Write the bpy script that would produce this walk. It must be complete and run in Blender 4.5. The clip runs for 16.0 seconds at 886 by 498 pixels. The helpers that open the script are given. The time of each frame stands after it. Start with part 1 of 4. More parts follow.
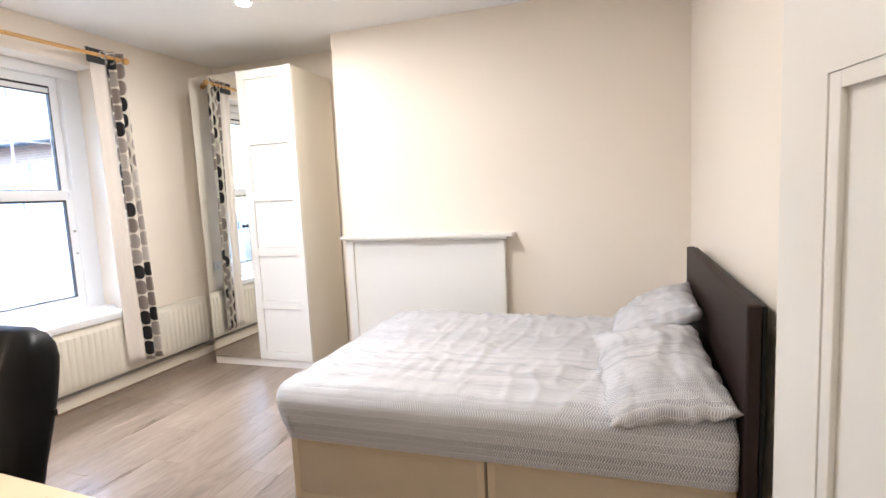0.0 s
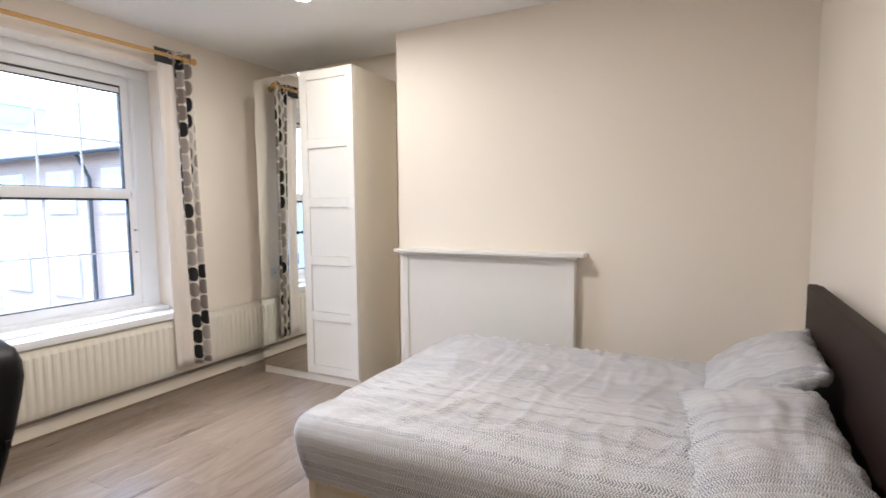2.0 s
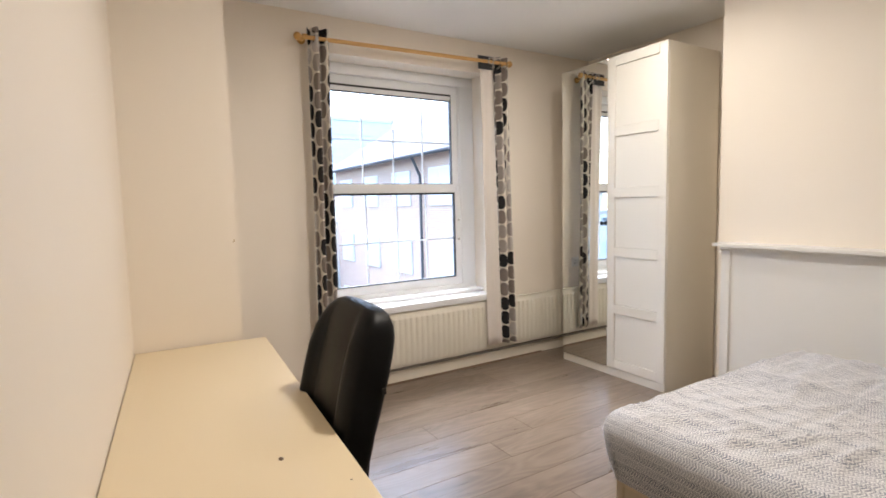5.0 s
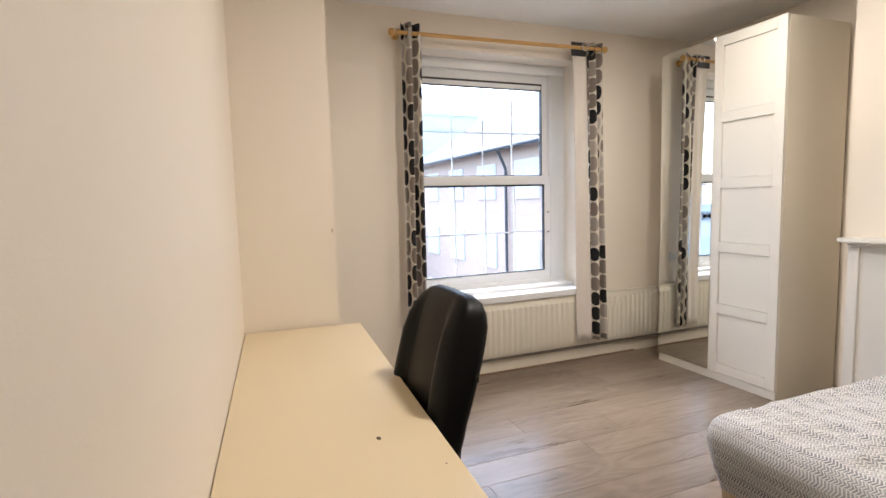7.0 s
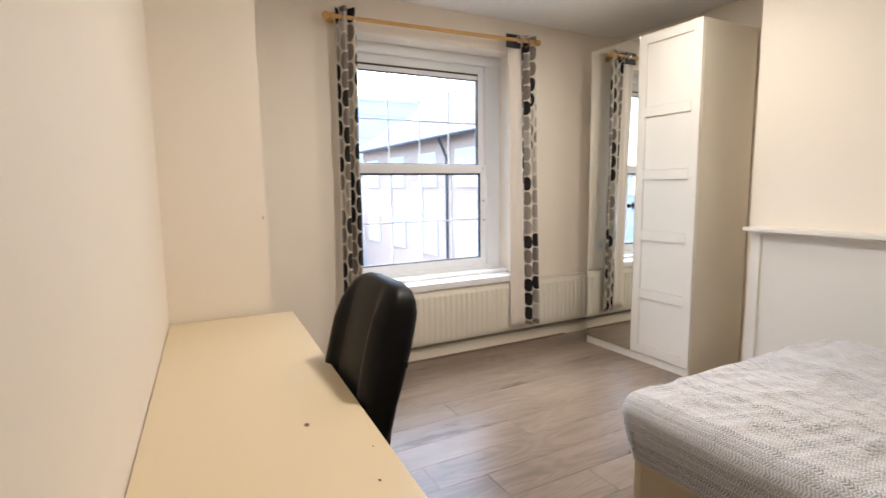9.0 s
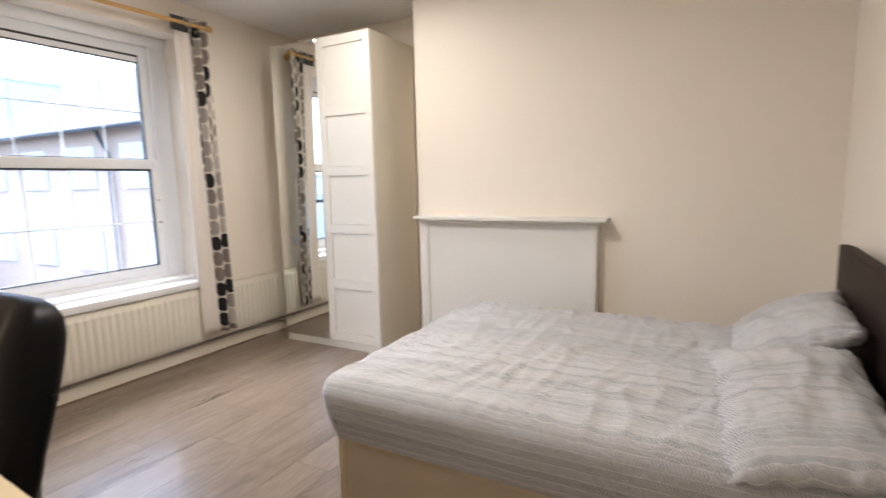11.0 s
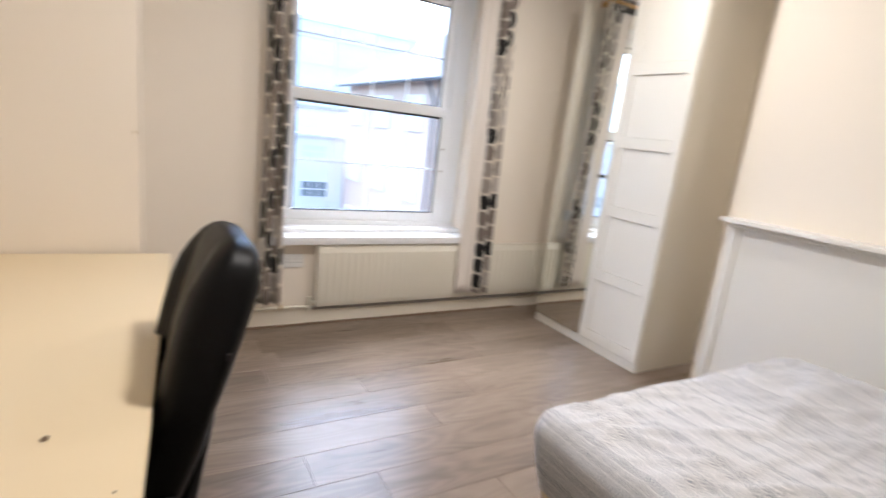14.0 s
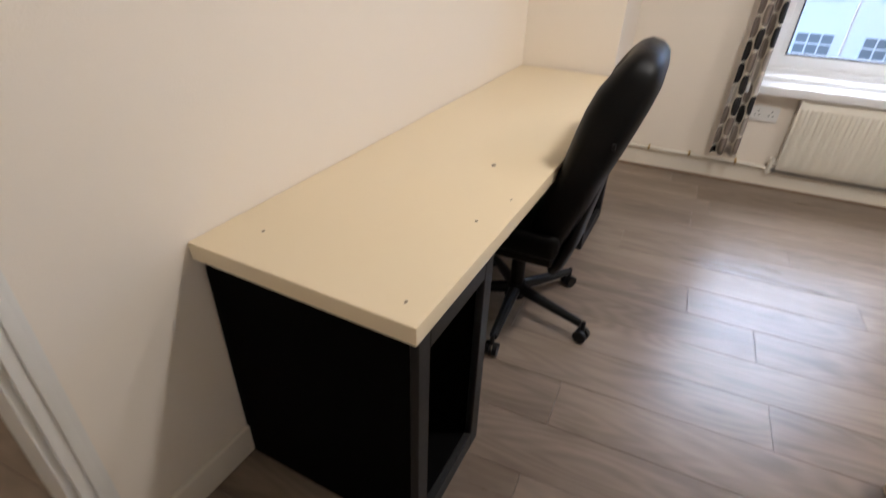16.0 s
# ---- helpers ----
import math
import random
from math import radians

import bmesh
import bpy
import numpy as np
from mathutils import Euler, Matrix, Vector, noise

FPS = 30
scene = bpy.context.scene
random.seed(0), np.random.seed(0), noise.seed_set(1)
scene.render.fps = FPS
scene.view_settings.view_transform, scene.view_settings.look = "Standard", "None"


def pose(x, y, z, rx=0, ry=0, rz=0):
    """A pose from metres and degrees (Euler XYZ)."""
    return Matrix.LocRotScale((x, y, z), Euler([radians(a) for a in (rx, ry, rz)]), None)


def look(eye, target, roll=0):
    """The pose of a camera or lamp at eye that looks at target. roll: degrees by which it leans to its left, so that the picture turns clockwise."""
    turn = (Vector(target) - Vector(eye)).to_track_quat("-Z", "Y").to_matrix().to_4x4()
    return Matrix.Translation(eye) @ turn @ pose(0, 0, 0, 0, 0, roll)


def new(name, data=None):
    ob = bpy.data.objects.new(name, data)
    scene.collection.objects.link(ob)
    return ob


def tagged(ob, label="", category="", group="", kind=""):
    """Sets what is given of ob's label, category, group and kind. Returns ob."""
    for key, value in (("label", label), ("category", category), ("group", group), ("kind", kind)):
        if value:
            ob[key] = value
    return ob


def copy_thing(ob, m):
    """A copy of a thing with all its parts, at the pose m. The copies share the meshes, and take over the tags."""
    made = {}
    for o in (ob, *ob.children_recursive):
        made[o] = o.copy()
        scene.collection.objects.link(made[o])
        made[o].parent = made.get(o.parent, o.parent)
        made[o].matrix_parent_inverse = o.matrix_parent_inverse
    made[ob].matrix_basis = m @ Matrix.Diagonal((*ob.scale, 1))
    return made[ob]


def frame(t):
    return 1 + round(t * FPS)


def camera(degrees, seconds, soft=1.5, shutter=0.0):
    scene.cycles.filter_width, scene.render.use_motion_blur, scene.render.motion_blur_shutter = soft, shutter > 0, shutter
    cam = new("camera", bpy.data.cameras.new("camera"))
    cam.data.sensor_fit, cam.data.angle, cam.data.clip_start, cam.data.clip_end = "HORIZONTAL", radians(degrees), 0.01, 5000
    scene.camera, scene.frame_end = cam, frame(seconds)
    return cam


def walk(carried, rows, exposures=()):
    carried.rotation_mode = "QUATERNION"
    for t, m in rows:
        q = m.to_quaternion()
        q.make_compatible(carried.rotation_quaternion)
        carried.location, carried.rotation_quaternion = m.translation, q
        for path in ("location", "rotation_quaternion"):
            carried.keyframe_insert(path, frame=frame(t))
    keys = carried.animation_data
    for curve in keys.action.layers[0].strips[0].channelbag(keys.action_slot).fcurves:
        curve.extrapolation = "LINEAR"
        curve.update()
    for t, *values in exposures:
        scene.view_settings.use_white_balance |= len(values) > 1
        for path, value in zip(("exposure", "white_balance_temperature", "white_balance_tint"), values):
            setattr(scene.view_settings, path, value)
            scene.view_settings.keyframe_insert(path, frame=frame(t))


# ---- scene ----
cam = camera(82.3, 16.0, 1.5, 0.45)
PATH = [
    (0, (0.358, -0.364, 1.338), (-0.272, 1.522, 1.123), -2.8),
    (0.5, (0.281, -0.325, 1.339), (-0.279, 1.581, 1.104), -2.8),
    (1, (0.289, -0.177, 1.342), (-0.405, 1.692, 1.175), -1.6),
    (1.5, (0.304, -0.048, 1.341), (-0.504, 1.773, 1.167), -1.1),
    (2, (0.324, 0.007, 1.33), (-0.576, 1.786, 1.172), -0.6),
    (2.5, (0.338, 0.007, 1.333), (-0.74, 1.686, 1.184), -0.7),
    (3, (0.285, -0.028, 1.342), (-1.003, 1.493, 1.177), -0.6),
    (3.5, (0.278, -0.007, 1.337), (-1.221, 1.306, 1.17), -1.9),
    (4, (0.217, -0.021, 1.327), (-1.423, 1.113, 1.167), -1.4),
    (4.5, (0.204, -0.022, 1.33), (-1.441, 1.104, 1.159), -0.6),
    (5, (0.223, -0.02, 1.332), (-1.482, 1.009, 1.156), -1.4),
    (7.5, (0.205, -0.051, 1.318), (-1.65, 0.672, 1.124), -1.3),
    (8, (0.213, -0.047, 1.321), (-1.63, 0.701, 1.117), -1.3),
    (10.5, (0.285, 0.003, 1.321), (-0.968, 1.54, 1.062), -0.6),
    (11, (0.29, -0.01, 1.292), (-0.658, 1.731, 1.027), -1.3),
    (11.5, (0.32, -0.003, 1.295), (-0.406, 1.831, 0.963), -0.8),
    (12, (0.344, 0.032, 1.265), (-0.300, 1.846, 0.7255), -0.35),
    (12.5, (0.346, 0.052, 1.267), (-0.2835, 1.8235, 0.5875), 0.0),
    (13, (0.276, 0.12, 1.297), (-0.65, 1.823, 0.804), 0.8),
    (13.5, (0.15, 0.274, 1.287), (-1.146, 1.737, 0.863), 1.8),
    (14, (-0.026, 0.424, 1.308), (-1.703, 1.422, 0.87), 6.6),
    (14.5, (0.036, 0.547, 1.312), (-1.905, 0.651, 0.841), 3.5),
    (15, (0.194, 0.649, 1.333), (-1.617, 0.16, 0.641), 2.6),
    (15.5, (0.241, 0.671, 1.299), (-1.46, 0.033, 0.462), 3.2),
    (16, (0.263, 0.669, 1.268), (-1.293, 0.0, 0.206), 2.0),
]
walk(cam, [(t, look(e, g, r)) for t, e, g, r in PATH], [(0.0, 3.66, 5700, 10), (0.5, 3.42, 5700, 10), (1.0, 3.26, 5700, 10), (3.5, 3.02, 5850, 10), (5.0, 2.96, 6100, 10), (8.0, 2.94, 6150, 10), (10.5, 3.02, 6050, 10), (11.5, 3.04, 5900, 10), (12.0, 3.06, 5800, 10), (12.5, 3.28, 5650, 10), (13.0, 3.34, 5700, 10), (13.5, 3.22, 5750, 10), (14.5, 3.02, 5800, 10), (16.0, 2.92, 5750, 10)])

# ---------------------------------------------------------------- light
world = bpy.data.worlds.new("world")
scene.world = world
world.use_nodes = True
wn = world.node_tree.nodes
sky = wn.new("ShaderNodeTexSky")
sky.sky_type = 'NISHITA'
sky.sun_disc = False
sky.sun_elevation = radians(58)
sky.sun_rotation = radians(-97)
sky.air_density, sky.dust_density = 1.0, 2.0
wn["Background"].inputs["Strength"].default_value = 0.15
world.node_tree.links.new(sky.outputs[0], wn["Background"].inputs["Color"])

sun = bpy.data.lights.new("sun", 'SUN')
sun.energy, sun.angle, sun.color = 0.75, radians(60), (0.94, 0.97, 1.0)
new("sun", sun).matrix_world = look((-3.2, -0.4, 5.2), (0, 0, 0))

SPOTS = ((-1.81, 2.42), (-1.15, 1.40))        # the ceiling spotlights
for (sx, sy), watts in zip(SPOTS, (1.6, 3.9)):
    bulb_light = bpy.data.lights.new("bulb_light", 'AREA')
    bulb_light.shape, bulb_light.size = 'DISK', 0.20
    bulb_light.energy, bulb_light.color = watts, (1.0, 0.88, 0.745)
    new("bulb_light", bulb_light).matrix_world = pose(sx, sy, 2.572)

# unseen fill light added in the hall to brighten the bed and chimney wall
hall_fill = bpy.data.lights.new("hall_fill", 'POINT')
hall_fill.energy, hall_fill.color, hall_fill.shadow_soft_size = 1.5, (1.0, 0.86, 0.7), 0.1
new("hall_fill", hall_fill).matrix_world = pose(0.4, -1.1, 2.3)


# ---------------------------------------------------------------- materials
def material(name):
    m = bpy.data.materials.new(name)
    m.use_nodes = True
    return m, m.node_tree.nodes, m.node_tree.links, m.node_tree.nodes["Principled BSDF"]


def math_node(n, l, op, a, b=None, c=None):
    q = n.new("ShaderNodeMath")
    q.operation = op
    for i, v in enumerate((a, b, c)):
        if v is None:
            continue
        if isinstance(v, (int, float)):
            q.inputs[i].default_value = v
        else:
            l.new(v, q.inputs[i])
    return q.outputs[0]


def mix_rgb(n, l, fac, a, b):
    q = n.new("ShaderNodeMix")
    q.data_type = 'RGBA'
    for key, v in ((0, fac), (6, a), (7, b)):
        if isinstance(v, (int, float)):
            q.inputs[key].default_value = v
        elif isinstance(v, tuple):
            q.inputs[key].default_value = (*v, 1)
        else:
            l.new(v, q.inputs[key])
    return q.outputs[2]


def noise_tex(n, l, vec, scale, detail=3.0, rough=0.55):
    q = n.new("ShaderNodeTexNoise")
    q.inputs["Scale"].default_value, q.inputs["Detail"].default_value, q.inputs["Roughness"].default_value = scale, detail, rough
    if vec is not None:
        l.new(vec, q.inputs["Vector"])
    return q.outputs["Fac"]


def bump(n, l, p, height, strength, dist=0.01):
    q = n.new("ShaderNodeBump")
    q.inputs["Strength"].default_value, q.inputs["Distance"].default_value = strength, dist
    l.new(height, q.inputs["Height"])
    l.new(q.outputs[0], p.inputs["Normal"])


def plain(name, colour, rough=0.5, metal=0.0, vary=0.08, scale=4.0, grain=60.0, relief=0.1, rough_vary=0.1, spec=0.5):
    """A surface with slow stains, fine grain and light relief."""
    m, n, l, p = material(name)
    co = n.new("ShaderNodeTexCoord").outputs["Object"]
    slow, fine = noise_tex(n, l, co, scale), noise_tex(n, l, co, grain, 4)
    both = math_node(n, l, 'ADD', math_node(n, l, 'MULTIPLY', slow, 0.7), math_node(n, l, 'MULTIPLY', fine, 0.3))
    dark = tuple(c * (1 - vary) for c in colour)
    light = tuple(min(1, c * (1 + vary)) for c in colour)
    l.new(mix_rgb(n, l, both, dark, light), p.inputs["Base Color"])
    p.inputs["Metallic"].default_value = metal
    p.inputs["Specular IOR Level"].default_value = spec
    l.new(math_node(n, l, 'ADD', math_node(n, l, 'MULTIPLY', fine, rough_vary), rough - rough_vary / 2), p.inputs["Roughness"])
    if relief:
        bump(n, l, p, fine, relief, 0.004)
    return m


WALL = plain("wall_paint", (0.87, 0.795, 0.69), 0.55, vary=0.025, scale=1.2, grain=180, relief=0.12)
CEIL = plain("ceiling_paint", (0.89, 0.885, 0.87), 0.7, vary=0.02, grain=160, relief=0.1)
GLOSS = plain("white_gloss_paint", (0.80, 0.78, 0.73), 0.3, vary=0.03, scale=3, grain=90, relief=0.06)
SKIRT = plain("cream_gloss_paint", (0.79, 0.73, 0.62), 0.32, vary=0.04, scale=3, grain=90, relief=0.06)
UPVC = plain("white_upvc", (0.82, 0.83, 0.84), 0.3, vary=0.015, grain=40, relief=0.0)
BAR = plain("white_glazing_bar", (0.75, 0.77, 0.80), 0.4, vary=0.02, relief=0)
GASKET = plain("black_gasket", (0.02, 0.02, 0.022), 0.5, relief=0)
WARD = plain("white_wardrobe_foil", (0.82, 0.79, 0.72), 0.35, vary=0.015, grain=30, relief=0.02)
WARD_SIDE = plain("cream_wardrobe_side", (0.80, 0.74, 0.62), 0.4, vary=0.02, grain=30, relief=0.02)
RAD = plain("cream_radiator_enamel", (0.76, 0.72, 0.62), 0.35, vary=0.03, grain=50, relief=0.03)
PIPE = plain("dark_grey_pipe", (0.30, 0.28, 0.25), 0.45, vary=0.15, scale=9)
PINE = plain("varnished_pine", (0.62, 0.36, 0.12), 0.35, vary=0.12, scale=7, grain=35)
BEAD = plain("brown_beading", (0.22, 0.15, 0.10), 0.5, vary=0.15, scale=6)
DESK = plain("cream_desk_laminate", (0.81, 0.68, 0.465), 0.38, vary=0.02, scale=2, grain=200, relief=0.03)
BLACK_WOOD = plain("black_stained_wood", (0.0022, 0.0020, 0.0020), 0.7, vary=0.3, scale=5, relief=0.05, spec=0.03)
BLACK_FRAME = plain("dark_grey_stained_wood", (0.012, 0.0115, 0.0115), 0.5, vary=0.25, scale=5, relief=0.08, spec=0.3)
LEATHER = plain("black_leather", (0.0028, 0.0027, 0.0028), 0.43, vary=0.4, scale=12, grain=220, relief=0.10, spec=0.17)
PLASTIC = plain("black_plastic", (0.003, 0.003, 0.0034), 0.45, vary=0.2, grain=150, relief=0.05, spec=0.25)
CHROME = plain("steel", (0.6, 0.6, 0.6), 0.25, 1.0, relief=0)
BROWN = plain("brown_faux_leather", (0.025, 0.0150, 0.013), 0.55, vary=0.18, scale=7, grain=240, relief=0.2, spec=0.2)
DIVAN = plain("cream_divan_fabric", (0.62, 0.52, 0.375), 0.85, vary=0.14, scale=5, grain=420, relief=0.35)
DIVAN_EDGE = plain("cream_divan_piping", (0.68, 0.565, 0.40), 0.8, vary=0.08, grain=300, relief=0.2)
LINING = plain("white_curtain_lining", (0.74, 0.68, 0.62), 0.9, vary=0.04, grain=300, relief=0.2)
SOCKET = plain("white_socket_plastic", (0.78, 0.77, 0.74), 0.35, vary=0.01, relief=0)
DARK = plain("dark_slot", (0.02, 0.02, 0.02), 0.6, relief=0)
BRASS = plain("worn_brass", (0.5, 0.36, 0.16), 0.35, 1.0, vary=0.2, relief=0)
MARK = plain("brown_mark", (0.14, 0.09, 0.05), 0.6, vary=0.3, relief=0)
SLATE = plain("roof_tiles", (0.46, 0.44, 0.43), 0.8, vary=0.2, scale=2, grain=9)
PALE = plain("pale_render", (0.78, 0.77, 0.74), 0.8, vary=0.05, scale=0.5, grain=5)
OUT_WHITE = plain("white_window_paint", (0.75, 0.75, 0.75), 0.5, relief=0)
OUT_GLASS = plain("far_window_glass", (0.20, 0.22, 0.23), 0.1, vary=0.3, scale=0.6, relief=0)
# whitish panes, paler and rougher than the other far glass
OUT_PALE_GLASS = plain("far_pale_glass", (0.68, 0.70, 0.71), 0.35, vary=0.1, scale=0.6, relief=0)
GUTTER = plain("black_gutter", (0.07, 0.075, 0.085), 0.4, relief=0)
OUT_TEAL = plain("pale_teal_cladding", (0.70, 0.77, 0.78), 0.4, vary=0.08, scale=0.3, grain=3, relief=0)
ASPHALT = plain("asphalt", (0.06, 0.06, 0.06), 0.9, vary=0.2, scale=0.5, grain=6)


def mirror_material():
    m, n, l, p = material("mirror_glass")
    p.inputs["Base Color"].default_value, p.inputs["Metallic"].default_value, p.inputs["Roughness"].default_value = (0.88, 0.9, 0.88, 1), 1.0, 0.02
    return m


def glass_material():
    m, n, l, p = material("window_glass")
    p.inputs["Base Color"].default_value, p.inputs["Roughness"].default_value = (1, 1, 1, 1), 0.0
    p.inputs["Transmission Weight"].default_value, p.inputs["IOR"].default_value = 1.0, 1.1
    return m


def lamp_material():
    m, n, l, p = material("lit_lamp_glass")
    p.inputs["Base Color"].default_value = (0.9, 0.85, 0.75, 1)
    p.inputs["Emission Color"].default_value, p.inputs["Emission Strength"].default_value = (1.0, 0.92, 0.8, 1), 4.0
    return m


MIRROR, GLASS, LAMP = mirror_material(), glass_material(), lamp_material()


def brick_material():
    """Far brickwork: courses and joints at true size."""
    m, n, l, p = material("red_brick")
    co = n.new("ShaderNodeTexCoord").outputs["Object"]
    turn = n.new("ShaderNodeMapping")
    turn.inputs["Rotation"].default_value = (radians(90), 0, 0)
    l.new(co, turn.inputs["Vector"])
    q = n.new("ShaderNodeTexBrick")
    q.inputs["Color1"].default_value, q.inputs["Color2"].default_value = (0.62, 0.42, 0.33, 1), (0.52, 0.34, 0.26, 1)
    q.inputs["Mortar"].default_value = (0.60, 0.54, 0.47, 1)
    q.inputs["Scale"].default_value, q.inputs["Mortar Size"].default_value = 1.0, 0.012
    q.inputs["Brick Width"].default_value, q.inputs["Row Height"].default_value = 0.225, 0.075
    l.new(turn.outputs[0], q.inputs["Vector"])
    slow = noise_tex(n, l, co, 0.6)
    l.new(mix_rgb(n, l, math_node(n, l, 'MULTIPLY', slow, 0.5), q.outputs["Color"], (0.54, 0.41, 0.33)), p.inputs["Base Color"])
    p.inputs["Roughness"].default_value = 0.9
    return m


BRICK = brick_material()


def plank_material():
    """Grey-brown oak laminate: the grain runs along Y, each board with its own tone."""
    m, n, l, p = material("oak_laminate")
    co = n.new("ShaderNodeTexCoord").outputs["Object"]
    info = n.new("ShaderNodeObjectInfo")
    shift = n.new("ShaderNodeVectorMath")
    shift.operation = 'ADD'
    spread = n.new("ShaderNodeCombineXYZ")
    for k, f in ((0, 37.0), (1, 91.0)):
        l.new(math_node(n, l, 'MULTIPLY', info.outputs["Random"], f), spread.inputs[k])
    l.new(co, shift.inputs[0])
    l.new(spread.outputs[0], shift.inputs[1])
    def stretched(sx, sy):
        q = n.new("ShaderNodeMapping")
        q.inputs["Scale"].default_value = (sx, sy, 1)
        l.new(shift.outputs[0], q.inputs["Vector"])
        return q.outputs[0]
    broad = noise_tex(n, l, stretched(6, 0.9), 1.0, 5, 0.62)
    contour = noise_tex(n, l, stretched(7, 1.1), 1.0, 1, 0.4)
    rings = math_node(n, l, 'SINE', math_node(n, l, 'MULTIPLY', contour, 85.0))
    streak = noise_tex(n, l, stretched(90, 2.2), 1.0, 3, 0.6)
    tone = math_node(n, l, 'ADD', math_node(n, l, 'MULTIPLY', broad, 0.78), math_node(n, l, 'MULTIPLY', rings, 0.036))
    tone = math_node(n, l, 'ADD', tone, math_node(n, l, 'MULTIPLY', streak, 0.07))
    tone = math_node(n, l, 'ADD', tone, math_node(n, l, 'MULTIPLY', math_node(n, l, 'SUBTRACT', info.outputs["Random"], 0.5), 0.12))
    ramp = n.new("ShaderNodeValToRGB")
    ramp.color_ramp.elements[0].position, ramp.color_ramp.elements[0].color = 0.30, (0.144, 0.107, 0.080, 1)
    ramp.color_ramp.elements[1].position, ramp.color_ramp.elements[1].color = 0.70, (0.330, 0.260, 0.200, 1)
    l.new(tone, ramp.inputs[0])
    l.new(ramp.outputs[0], p.inputs["Base Color"])
    l.new(math_node(n, l, 'ADD', math_node(n, l, 'MULTIPLY', math_node(n, l, 'ADD', math_node(n, l, 'MULTIPLY', streak, 0.4), broad), 0.14), 0.20), p.inputs["Roughness"])
    bump(n, l, p, streak, 0.05, 0.002)
    return m


def bedding_material():
    """White cotton printed with rows of small grey chevron strokes along X."""
    m, n, l, p = material("chevron_cotton")
    uv = n.new("ShaderNodeUVMap")
    uv.uv_map = "cloth"
    sep = n.new("ShaderNodeSeparateXYZ")
    l.new(uv.outputs[0], sep.inputs[0])
    u, v = sep.outputs[0], sep.outputs[1]
    wob = noise_tex(n, l, uv.outputs[0], 14, 2)
    row = math_node(n, l, 'DIVIDE', v, 0.029)
    fr = math_node(n, l, 'FRACT', row)
    idx = math_node(n, l, 'FLOOR', row)
    vee = math_node(n, l, 'ABSOLUTE', math_node(n, l, 'SUBTRACT', fr, 0.5))
    ph = math_node(n, l, 'ADD', math_node(n, l, 'DIVIDE', u, 0.0098), math_node(n, l, 'MULTIPLY', vee, 1.9))
    ph = math_node(n, l, 'ADD', ph, math_node(n, l, 'MULTIPLY', wob, 1.3))
    stroke = math_node(n, l, 'LESS_THAN', math_node(n, l, 'FRACT', ph), 0.60)
    inner = math_node(n, l, 'LESS_THAN', vee, 0.465)
    rnd = n.new("ShaderNodeTexWhiteNoise")
    rnd.noise_dimensions = '1D'
    l.new(idx, rnd.inputs["W"])
    blot = noise_tex(n, l, uv.outputs[0], 60, 2)
    ink = math_node(n, l, 'MULTIPLY', math_node(n, l, 'MULTIPLY', stroke, inner), math_node(n, l, 'ADD', math_node(n, l, 'MULTIPLY', rnd.outputs["Value"], 0.45), math_node(n, l, 'ADD', math_node(n, l, 'MULTIPLY', blot, 0.9), 0.12)))
    tint = mix_rgb(n, l, wob, (0.17, 0.19, 0.24), (0.25, 0.265, 0.305))
    l.new(mix_rgb(n, l, ink, (0.73, 0.715, 0.71), tint), p.inputs["Base Color"])
    p.inputs["Roughness"].default_value = 0.9
    p.inputs["Sheen Weight"].default_value = 0.15
    bump(n, l, p, noise_tex(n, l, uv.outputs[0], 500, 2), 0.15, 0.002)
    return m


